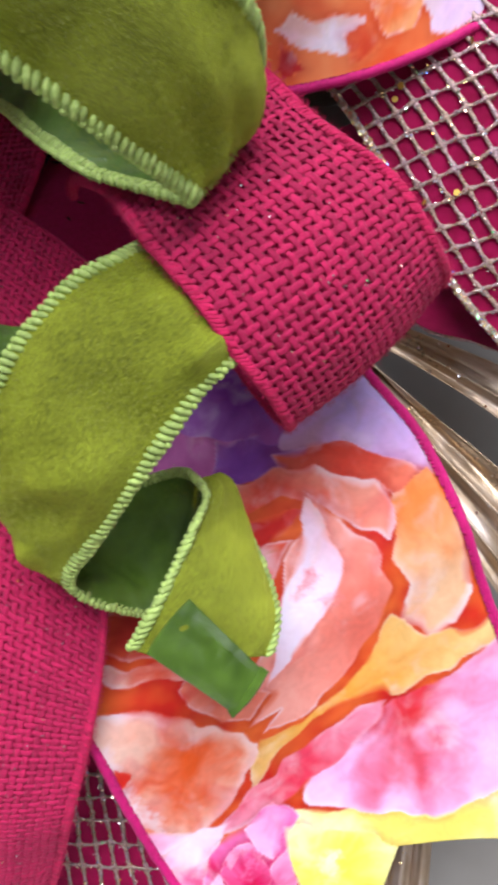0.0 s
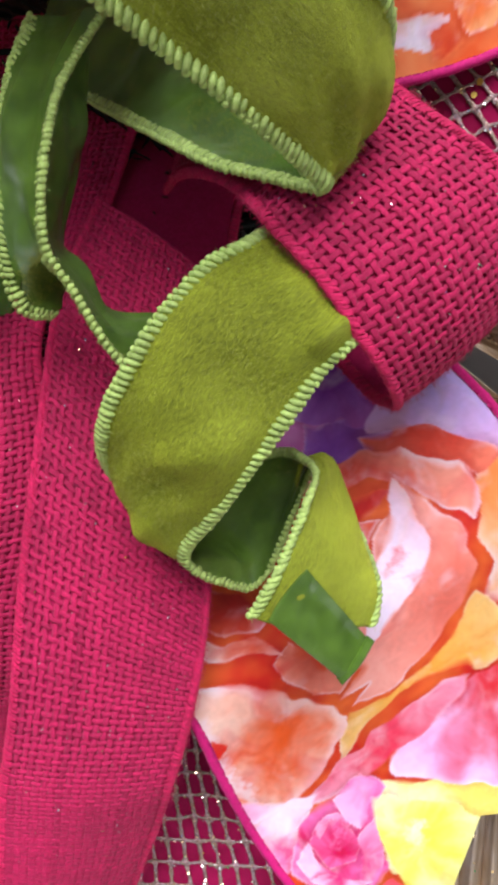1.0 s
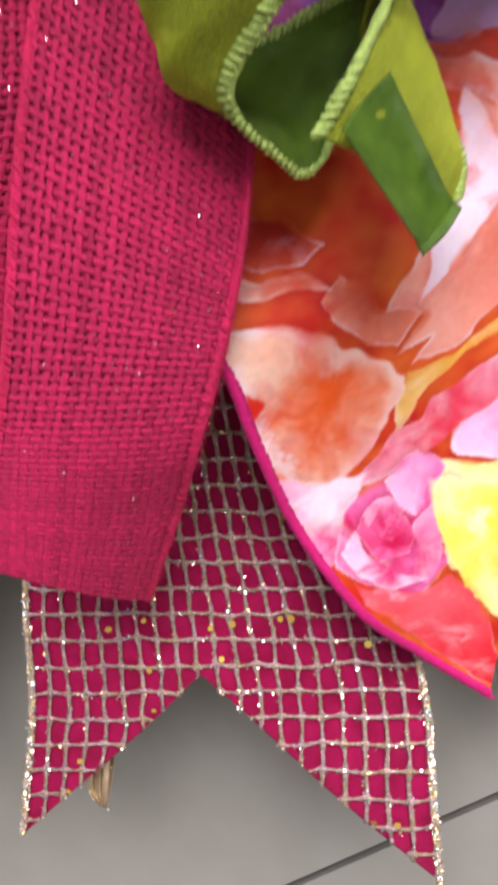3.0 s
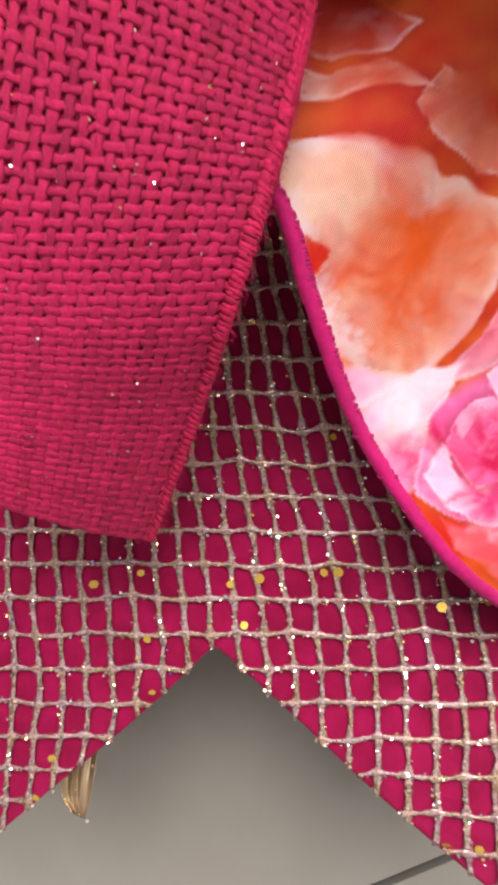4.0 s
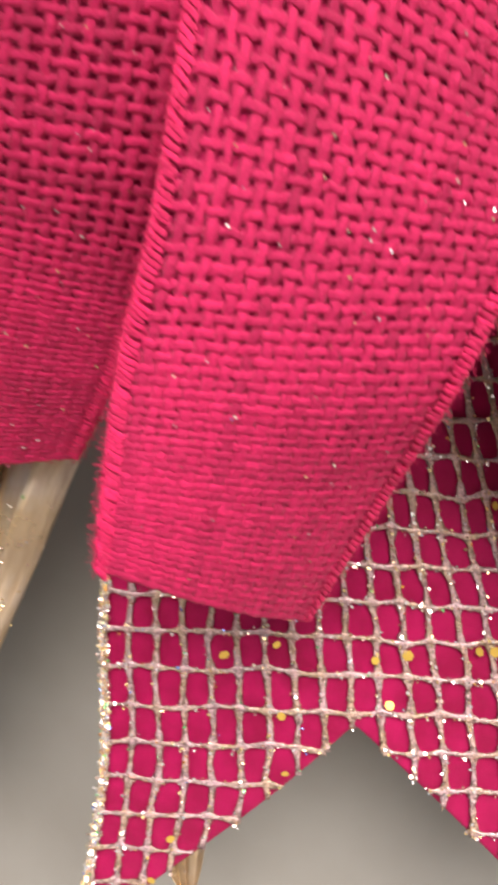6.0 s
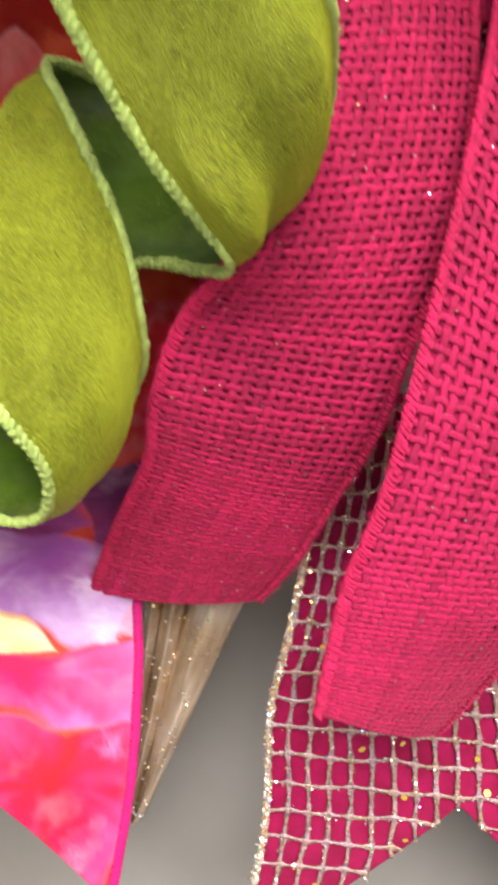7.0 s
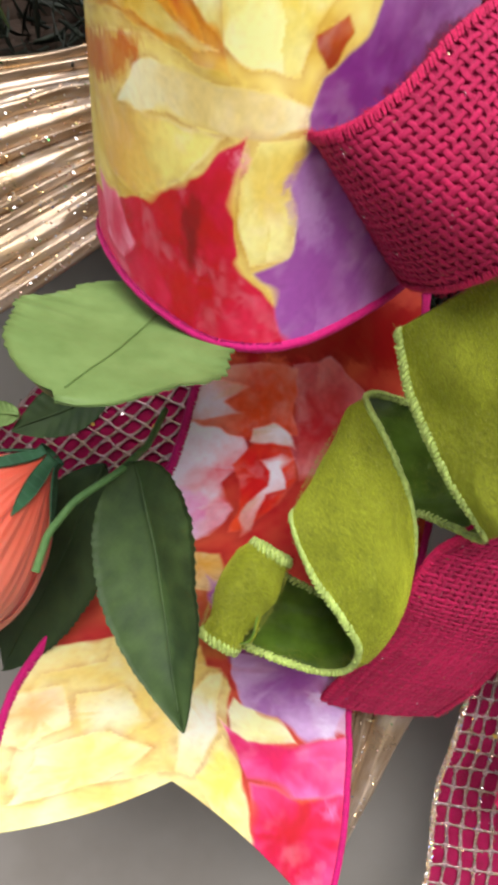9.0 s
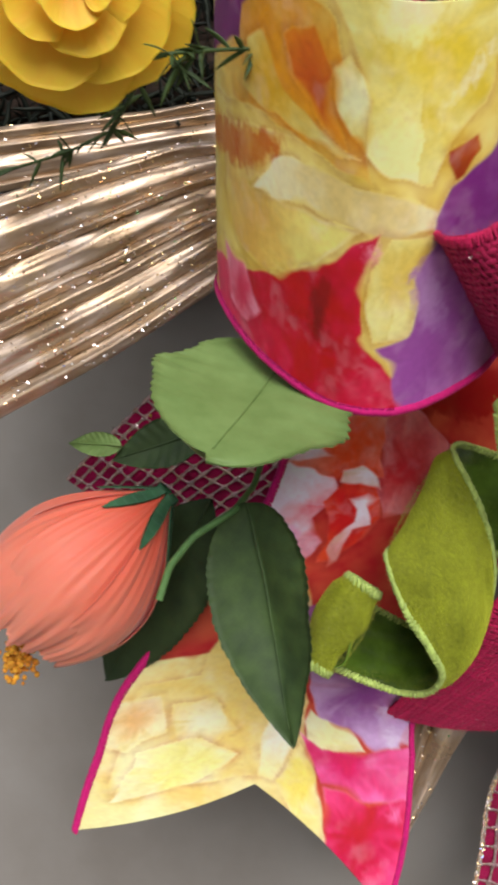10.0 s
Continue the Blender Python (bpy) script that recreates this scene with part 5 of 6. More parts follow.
ROSE_LOOP.petal([(76.6, 86.8), (81.3, 91.7), (72.4, 96.9), (59.8, 98.1), (64.5, 92.1), (70.1, 88)], (71.5, 92.9), (236,236,182), (232,212,122), rim=0.4)
ROSE_LOOP.petal([(96.1, 80.9), (108.2, 99.5), (102.4, 123.1), (84.1, 126.2), (71, 122.6), (64.5, 115.4), (55.1, 112.2), (57, 102.1), (60.7, 96.5), (72.4, 96.9), (84.1, 90.9)], (82.7, 108.2), (226,202,78), (242,236,162), streak=1, rim=0.6)
ROSE_LOOP.petal([(98.5, 97.7), (101.7, 108.9), (88.8, 112.6), (81.3, 103.7), (85.5, 96.1)], (93, 103.7), (244,236,194), (240,236,152), rim=0, soft=1)
ROSE_LOOP.petal([(84.1, 126.2), (77.1, 121.8), (70.5, 114.6), (65.4, 109.8), (71.9, 111.8), (80.4, 118.6), (86, 123)], (79, 118.6), (244,236,196), (240,236,172), rim=0, soft=1)
ROSE_LOOP.petal([(49.5, 44.6), (55.1, 60.7), (58.4, 75.6), (50.5, 72), (40.2, 57.5), (40.2, 63.5), (43.9, 80), (43.9, 96.5), (32.2, 84), (26.6, 76.8), (22.4, 65.9), (22.9, 50.3), (31.3, 41.4)], (29.4, 57.9), (222,178,92), (238,224,132), streak=1, rim=1.2)
ROSE_LOOP.petal([(39.2, 3.2), (57.5, 72), (51.9, 72), (42, 59.1), (30.4, 1.2)], (51.4, 63.5), (186,80,20), (206,110,30), rim=0, soft=1)
ROSE_LOOP.petal([(40.2, 59.1), (52.3, 72), (55.6, 82.8), (54.2, 95.7), (53.3, 106.1), (49.5, 114.2), (44.9, 113), (44.4, 104.1), (44.9, 93.3), (43.9, 80), (41.6, 67.9)], (51.4, 92.9), (226,202,132), (240,236,194), rim=0.6)
ROSE_LOOP.petal([(23.4, 68.3), (32.2, 84), (42, 96.5), (44.9, 100.9), (38.3, 99.3), (29.9, 97.3), (18.7, 98.1), (10.3, 105.3), (-6.9, 117), (-5.3, 99.5), (-9, 74), (-9.7, 41.7), (10.3, 25.7), (17.8, 53.9)], (20.1, 84.8), (184,12,34), (222,70,100), rim=0.5, streak=1)
ROSE_LOOP.petal([(18.2, 40.6), (19.2, 57.1), (13.5, 60.3), (10.7, 65.9), (4.7, 57.1), (4.2, 45)], (11.7, 53.5), (214,60,90), (238,150,170), rim=0.4)
ROSE_LOOP.petal([(26.6, 80.8), (32.7, 88), (28.5, 91.7), (15.4, 87.2), (10.7, 83.2), (18.7, 81.2)], (21.5, 84.8), (110,8,16), (150,14,26), rim=0, soft=1)
ROSE_LOOP.petal([(40.6, 96.5), (45.3, 101.7), (40.2, 100.5), (33.2, 99.3), (35.5, 97.7)], (41.1, 99.3), (240,172,184), (232,100,130), rim=0, soft=1)
ROSE_LOOP.petal([(35.5, 98.9), (44.4, 104.1), (44.4, 114.6), (37.8, 113.8), (33.2, 110.2), (24.3, 111), (19.2, 108.6), (17.8, 100.9), (27.1, 98.1)], (33.6, 104.9), (222,196,102), (236,226,152), streak=1, rim=0.6)
ROSE_LOOP.petal([(41.6, 114.2), (40.6, 117.8), (25.2, 125), (0, 154), (-18.5, 166.6), (-14.3, 128.3), (-3.8, 107.5), (12.1, 103.7), (16.8, 100.9), (19.2, 108.6), (25.7, 111), (34.6, 108.6)], (17.3, 114.6), (150,84,153), (192,142,194), streak=1, rim=0.8)
ROSE_LOOP.petal([(36.4, 107.3), (40.6, 113.8), (21.5, 120.2), (15.4, 119.4), (20.1, 111.4)], (29.4, 113.4), (186,146,192), (160,104,166), rim=0, soft=1)
ROSE_LOOP.petal([(62.1, 114.6), (64.5, 121.8), (60.7, 124.2), (55.6, 119), (54.2, 116.2)], (56.1, 117.4), (150,60,24), (190,104,44), rim=0)
ROSE_LOOP.petal([(39.2, 111.8), (47.7, 113), (54.2, 116.6), (59.8, 125), (67.3, 130.7), (71, 137.1), (67.3, 170.1), (29, 190.4), (32.1, 164.3), (36, 123)], (44.4, 128.7), (120,50,120), (184,130,189), rim=0.6, streak=1)
ROSE_LOOP.petal([(46.7, 128.3), (59.3, 149.2), (56.7, 176.9), (35.7, 190.4), (42, 136.7)], (49.5, 148.4), (90,10,20), (130,24,34), rim=0, soft=1)
ROSE_TOP = Print((212, 90, 50), (228, 140, 90), 9)
ROSE_TOP.petal([(11.5, 10.8), (7, 16.6), (3.5, 23.7), (4.5, 29), (9.8, 31), (13.2, 25.2), (13.2, 20.1), (15, 15.4)], (7.3, 21.7), (230,214,226), (226,180,190), rim=0.6)
ROSE_TOP.petal([(9.1, 24.5), (9.8, 31), (5.2, 34.5), (3.5, 29), (3.1, 25.6)], (5.6, 29.2), (200,70,40), (214,110,70), rim=0)
ROSE_TOP.petal([(9.4, 10.3), (7, 14), (2.8, 16), (1.4, 10.3)], (5.6, 12.4), (150,24,30), (180,40,40), rim=0)
ROSE_TOP.petal([(12.5, 43.6), (10.4, 66.1), (0, 65.1), (1.7, 50.9), (2.8, 45.2)], (7.3, 51.5), (226,190,226), (232,210,236), rim=0.6)
ROSE_TOP.petal([(18.5, 31), (16, 46.7), (4.9, 42.6), (6.3, 34.7)], (12.2, 38.1), (222,110,60), (232,160,110), rim=0.5)
ROSE_TOP.petal([(30, 2.6), (20.5, 31.2), (35.2, 33.3), (47.3, -5.2)], (33.1, 15.8), (226,130,90), (236,190,150), rim=1)
ROSE_TOP.petal([(35.2, 33.3), (29.6, 67.3), (16, 63.5), (21.9, 34.1)], (28.6, 48.1), (230,120,170), (238,190,220), rim=1)


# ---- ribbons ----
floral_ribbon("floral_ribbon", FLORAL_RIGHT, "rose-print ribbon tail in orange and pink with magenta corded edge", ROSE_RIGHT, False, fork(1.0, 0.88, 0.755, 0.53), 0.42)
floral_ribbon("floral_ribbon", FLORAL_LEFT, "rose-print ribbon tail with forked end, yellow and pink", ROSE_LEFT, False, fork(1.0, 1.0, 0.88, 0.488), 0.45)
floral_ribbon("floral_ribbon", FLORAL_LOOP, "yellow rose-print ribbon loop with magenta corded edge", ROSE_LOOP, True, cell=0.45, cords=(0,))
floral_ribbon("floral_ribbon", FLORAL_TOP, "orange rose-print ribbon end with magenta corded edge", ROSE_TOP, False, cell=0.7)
burlap_ribbon("burlap_ribbon", BURLAP_FRONT, "hot-pink burlap ribbon tail with wired edge", 2, dense=(0.72, 1.25))
burlap_ribbon("burlap_ribbon", BURLAP_LEFT, "hot-pink burlap ribbon tail, turned at its edge", 2, dense=(0.62, 1.2), seed=2)
burlap_ribbon("burlap_ribbon", BURLAP_LOOP, "hot-pink burlap ribbon loop with wired edge", 2, seed=5)
burlap_ribbon("burlap_ribbon", BURLAP_LOOP_LEFT, "hot-pink burlap ribbon loop, open at its rim", 2, seed=6)
for rows, k in ((BURLAP_BACK, 9), (BURLAP_DARK, 11)):
    burlap_ribbon("burlap_ribbon", rows, "dark pink burlap ribbon deep in the bow", 0, seed=k)
# two added loops out of view that only cast shade into the bow
for rows, k in ((SHADE_CROWN, 14), (SHADE_ARCH, 15)):
    burlap_ribbon("burlap_ribbon", rows, "unseen burlap ribbon loop added above the bow to shade its middle", 0, seed=k)
net_ribbon("glitter_net_ribbon", NET_TAIL, "magenta ribbon tail under a rose-gold glitter net, forked end", 0, fork(0.918, 0.98, 0.645, 0.452))
net_ribbon("glitter_net_ribbon", NET_TOP, "magenta ribbon under a rose-gold glitter net", 3, seed=4)
net_ribbon("glitter_net_ribbon", NET_UNDER, "dark magenta ribbon, its satin side out, net behind", 0, seed=12, flip=True, flakes=800, sequins=0)
net_ribbon("glitter_net_ribbon", NET_LEFT, "dark red ribbon under a rose-gold glitter net", 0, seed=8, sequins=6, flakes=900)
velvet_ribbon("velvet_ribbon", [(VELVET_TAIL, 1.5, False, (0, 1)), (VELVET_TAIL_END, 0.5, True, ()), (VELVET_TIP, 0, True, ())], "olive-green velvet ribbon tail, twisted, with lime braid edge")
velvet_ribbon("velvet_ribbon", [(VELVET_LOOP, 2, False, (0, 1))], "olive-green velvet ribbon loop with lime braid edge")
velvet_ribbon("velvet_ribbon", [(VELVET_SIDE_LOOP, 2, True, (0, 1)), (VELVET_STRIP, 1, True, (1,))], "narrow green velvet ribbon loop showing its satin back")
velvet_ribbon("velvet_ribbon", [(VELVET_SPIRAL, 2, False, (0, 1)), (VELVET_SPIRAL_END, 2, False, (0, 1))], "olive-green velvet ribbon tail curled in a spiral")
velvet_ribbon("velvet_ribbon", [(VELVET_LINK, 1, False, (0,)), (VELVET_KNOT, 1, False, ())], "green velvet ribbon knot beneath the loops")


# ---- pleated gold palm leaves ----
def gold_material():
    m, tree, b = material("gold_foil", (0.83, 0.62, 0.36), 0.4, 0.7)
    uv = tree.nodes.new("ShaderNodeUVMap")
    stretch = node(tree, "ShaderNodeMapping", Scale=(1.6, 0.22, 1.0))
    tree.links.new(uv.outputs[0], stretch.inputs[0])
    n = node(tree, "ShaderNodeTexNoise", Scale=2.0, Detail=4.0, Roughness=0.55)
    tree.links.new(stretch.outputs[0], n.inputs["Vector"])
    r = node(tree, "ShaderNodeMapRange", From_Min=0.35, From_Max=0.65)
    tree.links.new(n.outputs[0], r.inputs[0])
    worn, flecks, _ = two_tone(tree, 70, (0.60, 0.44, 0.26), (0.68, 0.57, 0.47), 0.4, 0.6, 6)
    tree.links.new(mix_colours(tree, r.outputs[0], (0.38, 0.27, 0.17), worn), b.inputs["Base Color"])
    rr = node(tree, "ShaderNodeMapRange", From_Min=0.3, From_Max=0.7, To_Min=0.22, To_Max=0.5)
    tree.links.new(flecks, rr.inputs[0])
    tree.links.new(rr.outputs[0], b.inputs["Roughness"])
    first = bump(tree, b, n.outputs[0], 0.3, 0.0012)
    second = node(tree, "ShaderNodeBump", Strength=0.35, Distance=0.0006)
    tree.links.new(flecks, second.inputs["Height"])
    tree.links.new(first.outputs[0], second.inputs["Normal"])
    tree.links.new(second.outputs[0], b.inputs["Normal"])
    return m


GOLD = gold_material()


def gold_leaf(rows, label, pleats, depth, seed, flakes=250):
    """Stiff leaf folded in pleats that run along it, one mesh for each blade of the fan."""
    rng = np.random.default_rng(seed)
    s = Strip(rows)
    t = thing("gold_palm_leaf", label, "dried leaf", "gilded palm leaves behind the bow")
    at = np.r_[0, np.cumsum(rng.uniform(0.35, 1.7, pleats))]
    at /= at[-1]
    spots, facing = [], []
    for lo, hi in zip(at, at[1:]):
        k = max(20, int(s.length))
        u, v = np.meshgrid(np.linspace(lo, hi, 17), np.linspace(0, 1, k), indexing="ij")
        p, n = s.at(u, v)
        f = (u - lo) / (hi - lo)
        roof = depth * (np.maximum(1 - np.abs(2 * f - 1) ** 2.4, 0) + 0.10 * np.cos(12.6 * f)) * (1 + 0.12 * np.sin(14 * v + 9 * lo))
        dents = 2 * lattice_noise(u * s.width / 2.2, v * s.length / 14, seed) - 1
        p = p + n * (roof + 0.28 * depth * dents + 0.02 * rng.normal(size=u.shape))[..., None]
        verts = np.concatenate([p.reshape(-1, 3), (p - n * 0.5).reshape(-1, 3)])
        idx = np.arange(17 * k).reshape(17, k)
        a, b, c, d = idx[:-1, :-1], idx[1:, :-1], idx[1:, 1:], idx[:-1, 1:]
        top = np.stack([a, d, c, b], -1).reshape(-1, 4)
        ring = np.concatenate([idx[:, 0], idx[-1, 1:], idx[-2::-1, -1], idx[0, -2:0:-1]])
        nxt = np.roll(ring, -1)
        rim = np.stack([ring, nxt, nxt + 17 * k, ring + 17 * k], -1)
        faces = np.concatenate([top, top[:, ::-1] + 17 * k, rim])
        ob = mesh_object("blade", verts, faces, [GOLD], t)
        uv = ob.data.uv_layers.new(name="UVMap")
        flat = np.concatenate([np.stack([u * s.width, v * s.length], -1).reshape(-1, 2) / 10] * 2)
        uv.data.foreach_set("uv", flat[faces.ravel()].ravel())
        spots.append(p.reshape(-1, 3))
        facing.append(n.reshape(-1, 3))
    spots, facing = np.concatenate(spots), np.concatenate(facing)
    pick = rng.integers(0, len(spots), flakes)
    side = np.sign((facing[pick] @ np.array((0, -1, 0))))[:, None]
    fv, ff = hex_flakes(spots[pick] + facing[pick] * side * 0.7 + rng.normal(0, 0.3, (flakes, 3)), facing[pick], rng.uniform(0.1, 0.42, flakes), rng, 0.6)
    ob = mesh_object("glitter", fv, ff, [FLAKE], t, "scattered glitter grains", False)
    ob["kind"] = "stuff"
    return t


gold_leaf(GOLD_LEFT, "pleated gold palm leaf with scattered glitter", 9, 2.2, 1, 2600)
gold_leaf(GOLD_UPPER, "dark gold palm leaf behind green sprigs", 4, 2.0, 2, 160)
gold_leaf(GOLD_TAIL, "narrow pleated gold palm leaf pointing down", 3, 3.0, 3, 320)
gold_leaf(GOLD_RIGHT, "gold palm leaf, thick and creased", 2, 1.8, 4, 60)
gold_leaf(GOLD_RIGHT_LOW, "gold palm leaf with bright fold lines", 3, 3.0, 5, 60)
gold_leaf(GOLD_STUB, "short tip of a gold palm leaf", 3, 1.0, 6, 40)
gold_leaf(GOLD_FOOT, "gold-brown palm leaf hanging by the wall", 3, 2.0, 7, 40)


# ---- artificial leaves and flowers ----
def leaf_material(name, dark, light, vein):
    m, tree, b = material(name, light, 0.62)
    b.inputs["Specular IOR Level"].default_value = 0.3
    uv = tree.nodes.new("ShaderNodeUVMap")
    split = tree.nodes.new("ShaderNodeSeparateXYZ")
    tree.links.new(uv.outputs[0], split.inputs[0])
    colour, n, _ = two_tone(tree, 120, dark, light, 0.3, 0.7)
    wave = node(tree, "ShaderNodeTexWave", Scale=2.2, Distortion=1.2, Detail=2.0)
    wave.bands_direction = "Y"
    tree.links.new(uv.outputs[0], wave.inputs["Vector"])
    r = node(tree, "ShaderNodeMapRange", From_Min=0.86, From_Max=1.0, To_Max=0.06)
    tree.links.new(wave.outputs[0], r.inputs[0])
    tree.links.new(mix_colours(tree, r.outputs[0], colour, vein), b.inputs["Base Color"])
    bump(tree, b, n, 0.2, 0.001)
    return m


LEAF_DARK = leaf_material("dark_leaf", (0.027, 0.05, 0.015), (0.056, 0.098, 0.024), (0.07, 0.15, 0.05))
# darker copy of the dark leaf: shade on the rear leaves, set by colour
LEAF_SHADED = leaf_material("shaded_leaf", (0.02, 0.036, 0.013), (0.038, 0.066, 0.02), (0.05, 0.1, 0.04))
LEAF_PALE = leaf_material("pale_leaf", (0.12, 0.195, 0.05), (0.165, 0.255, 0.075), (0.07, 0.14, 0.04))
STALK = fibre_material("green_stalk", (0.06, 0.15, 0.04), (0.12, 0.25, 0.07), 0.5, 0.1)


def unit(a):
    return a / np.linalg.norm(a)


def leaf(base, tip, wide, mat, label, face=(0, -1, 0.15), fold=0.25, arch=4.0, blunt=0.75, teeth=26, lobes=0.0, seed=1):
    """A serrated leaf blade folded along its midrib."""
    base, tip, face = np.array(base), np.array(tip), np.array(face, float)
    long = np.linalg.norm(tip - base)
    along = unit(tip - base)
    side = unit(np.cross(along, face))
    up = np.cross(side, along)
    up = up if up @ face > 0 else -up
    t = thing("leaf", label, "leaf")
    ns, nt = 90, 17
    s, w = np.meshgrid(np.linspace(0, 1, ns), np.linspace(-1, 1, nt), indexing="ij")
    prof = np.sin(np.pi * s**blunt) ** (0.8 if blunt < 1 else 0.55) * (1 - 0.25 * s * (blunt < 1))
    saw = (s * teeth) % 1.0
    wavy = 1 + lobes * (2 * lattice_noise(s * 6 + 4, np.sign(w) * 3.0 + 9, seed) - 1)
    half = wide / 2 * prof * wavy * (1 + 0.05 * saw * np.abs(w) ** 4) + 0.15
    lift = arch * 4 * s * (1 - s) - fold * half * (1 - np.abs(w)) + 0.5 * np.sin(9 * s + 3 * w) + 0.06 * wide * w * w * (lattice_noise(s * 5 + 1, np.sign(w) * 2.0 + 5, seed) - 0.4) + 0.22 * np.abs(w) * np.sin(60 * (s - 0.12 * np.abs(w))) * prof
    p = base + along * (long * s)[..., None] + side * (half * w)[..., None] + up * lift[..., None]
    verts = np.concatenate([p.reshape(-1, 3), (p - up * 0.35).reshape(-1, 3)])
    idx = np.arange(ns * nt).reshape(ns, nt)
    a, b, c, d = idx[:-1, :-1], idx[1:, :-1], idx[1:, 1:], idx[:-1, 1:]
    top = np.stack([a, b, c, d], -1).reshape(-1, 4)
    ring = np.concatenate([idx[:, 0], idx[-1, 1:], idx[-2::-1, -1], idx[0, -2:0:-1]])
    nxt = np.roll(ring, -1)
    faces = np.concatenate([top, top[:, ::-1] + ns * nt, np.stack([ring, nxt, nxt + ns * nt, ring + ns * nt], -1)])
    ob = mesh_object("blade", verts, faces, [mat], t)
    uv = ob.data.uv_layers.new(name="UVMap")
    flat = np.concatenate([np.stack([half * w / 10, (s * long - 0.8 * np.abs(half * w)) / 10], -1).reshape(-1, 2)] * 2)
    uv.data.foreach_set("uv", flat[faces.ravel()].ravel())
    path = (p[:, nt // 2] + up * 0.3)[None, :84]
    v, f = tubes(path, 6, np.linspace(0.5, 0.15, 84)[None], 0.3, np.broadcast_to(up, path.shape))
    mesh_object("midrib", v, f, [mat], ob)
    return t


def stalk(points, radius, label, name="stalk", mat=None):
    """A round stem through a few places."""
    e = np.array([[p[0]] * 2 for p in points], float)
    st = e[:, 0]
    fine = np.linspace(0, len(st) - 1, 12 * len(st))
    path = np.stack([np.interp(fine, np.arange(len(st)), st[:, a]) for a in range(3)], 1)
    for _ in range(6):
        path[1:-1] = (path[:-2] + 2 * path[1:-1] + path[2:]) / 4
    v, f = tubes(path[None], 8, np.linspace(1.0, 0.8, len(path))[None] * radius, radius, np.tile((0.0, -1.0, 0.2), (1, len(path), 1)))
    t = thing(name, label, "stem")
    mesh_object("stem", v, f, [mat or STALK], t)
    return t


leaf(LEAF_LIGHT_END[1][0], LEAF_LIGHT_END[0][0], 52, LEAF_PALE, "pale green serrated cloth leaf under the yellow loop", (0.25, -0.64, 1), 0.12, 2, 1.0, 22, 0.08, 5)
leaf(LEAF_FRONT[0][0], LEAF_FRONT[1][0], 34, LEAF_DARK, "dark green serrated cloth leaf hanging before the ribbon", (-0.39, -1, 0.13), 0.34, 3, 0.72, 26, 0.08, 2)
leaf(LEAF_BEHIND[0][0], LEAF_BEHIND[1][0], 38, LEAF_SHADED, "green cloth leaf behind another leaf, darkened for shade", (-0.2, -1, 0.1), 0.2, 2, 0.95, 26, 0.08, 3)
leaf(LEAF_SMALL[0][0], LEAF_SMALL[1][0], 18, LEAF_SHADED, "small leaf, darkened in its colour for shade", (0, -1, 0.1), 0.2, 1, 0.9)
leaf(LEAF_TIP[0][0], LEAF_TIP[1][0], 9, LEAF_PALE, "small light green leaf tip", (0, -1, 0.2), 0.1, 1, 0.8, 10)
stalk(STEM, 1.1, "thin green stem bent among the leaves")


def petal_material(name, deep, pale, vein):
    m, tree, b = material(name, pale, 0.55, 0, 0.3)
    uv = tree.nodes.new("ShaderNodeUVMap")
    split = tree.nodes.new("ShaderNodeSeparateXYZ")
    tree.links.new(uv.outputs[0], split.inputs[0])
    stretch = node(tree, "ShaderNodeMapping", Scale=(9.0, 0.8, 1.0))
    tree.links.new(uv.outputs[0], stretch.inputs[0])
    n = node(tree, "ShaderNodeTexNoise", Scale=1.6, Detail=5.0)
    tree.links.new(stretch.outputs[0], n.inputs["Vector"])
    total = tree.nodes.new("ShaderNodeMath")
    total.operation = "MULTIPLY_ADD"
    tree.links.new(n.outputs[0], total.inputs[0])
    total.inputs[1].default_value = 0.5
    shifted = node(tree, "ShaderNodeMath")
    shifted.operation = "SUBTRACT"
    tree.links.new(split.outputs[1], shifted.inputs[0])
    shifted.inputs[1].default_value = 0.35
    tree.links.new(shifted.outputs[0], total.inputs[2])
    tree.links.new(mix_colours(tree, total.outputs[0], deep, pale), b.inputs["Base Color"])
    b.inputs["Subsurface Weight"].default_value = 0.3
    b.inputs["Subsurface Radius"].default_value = (0.004, 0.002, 0.001)
    bump(tree, b, n.outputs[0], 0.35, 0.0009)
    # thin cloth lets light through
    glow = tree.nodes.new("ShaderNodeBsdfTranslucent")
    tree.links.new(b.inputs["Base Color"].links[0].from_socket, glow.inputs[0])
    both = tree.nodes.new("ShaderNodeMixShader")
    both.inputs[0].default_value = 0.35
    tree.links.new(b.outputs[0], both.inputs[1])
    tree.links.new(glow.outputs[0], both.inputs[2])
    tree.links.new(both.outputs[0], tree.nodes["Material Output"].inputs[0])
    return m


CORAL = petal_material("coral_petal", (0.86, 0.15, 0.08), (0.92, 0.40, 0.26), (0.8, 0.1, 0.05))
YELLOW_PETAL = petal_material("yellow_petal", (0.95, 0.42, 0.004), (0.97, 0.76, 0.05), (0.8, 0.3, 0.0))
CALYX = leaf_material("calyx", (0.02, 0.06, 0.03), (0.04, 0.13, 0.055), (0.25, 0.4, 0.35))
STAMEN = fibre_material("orange_stamen", (0.75, 0.10, 0.01), (0.9, 0.5, 0.04), 0.6, 0.1, 500)


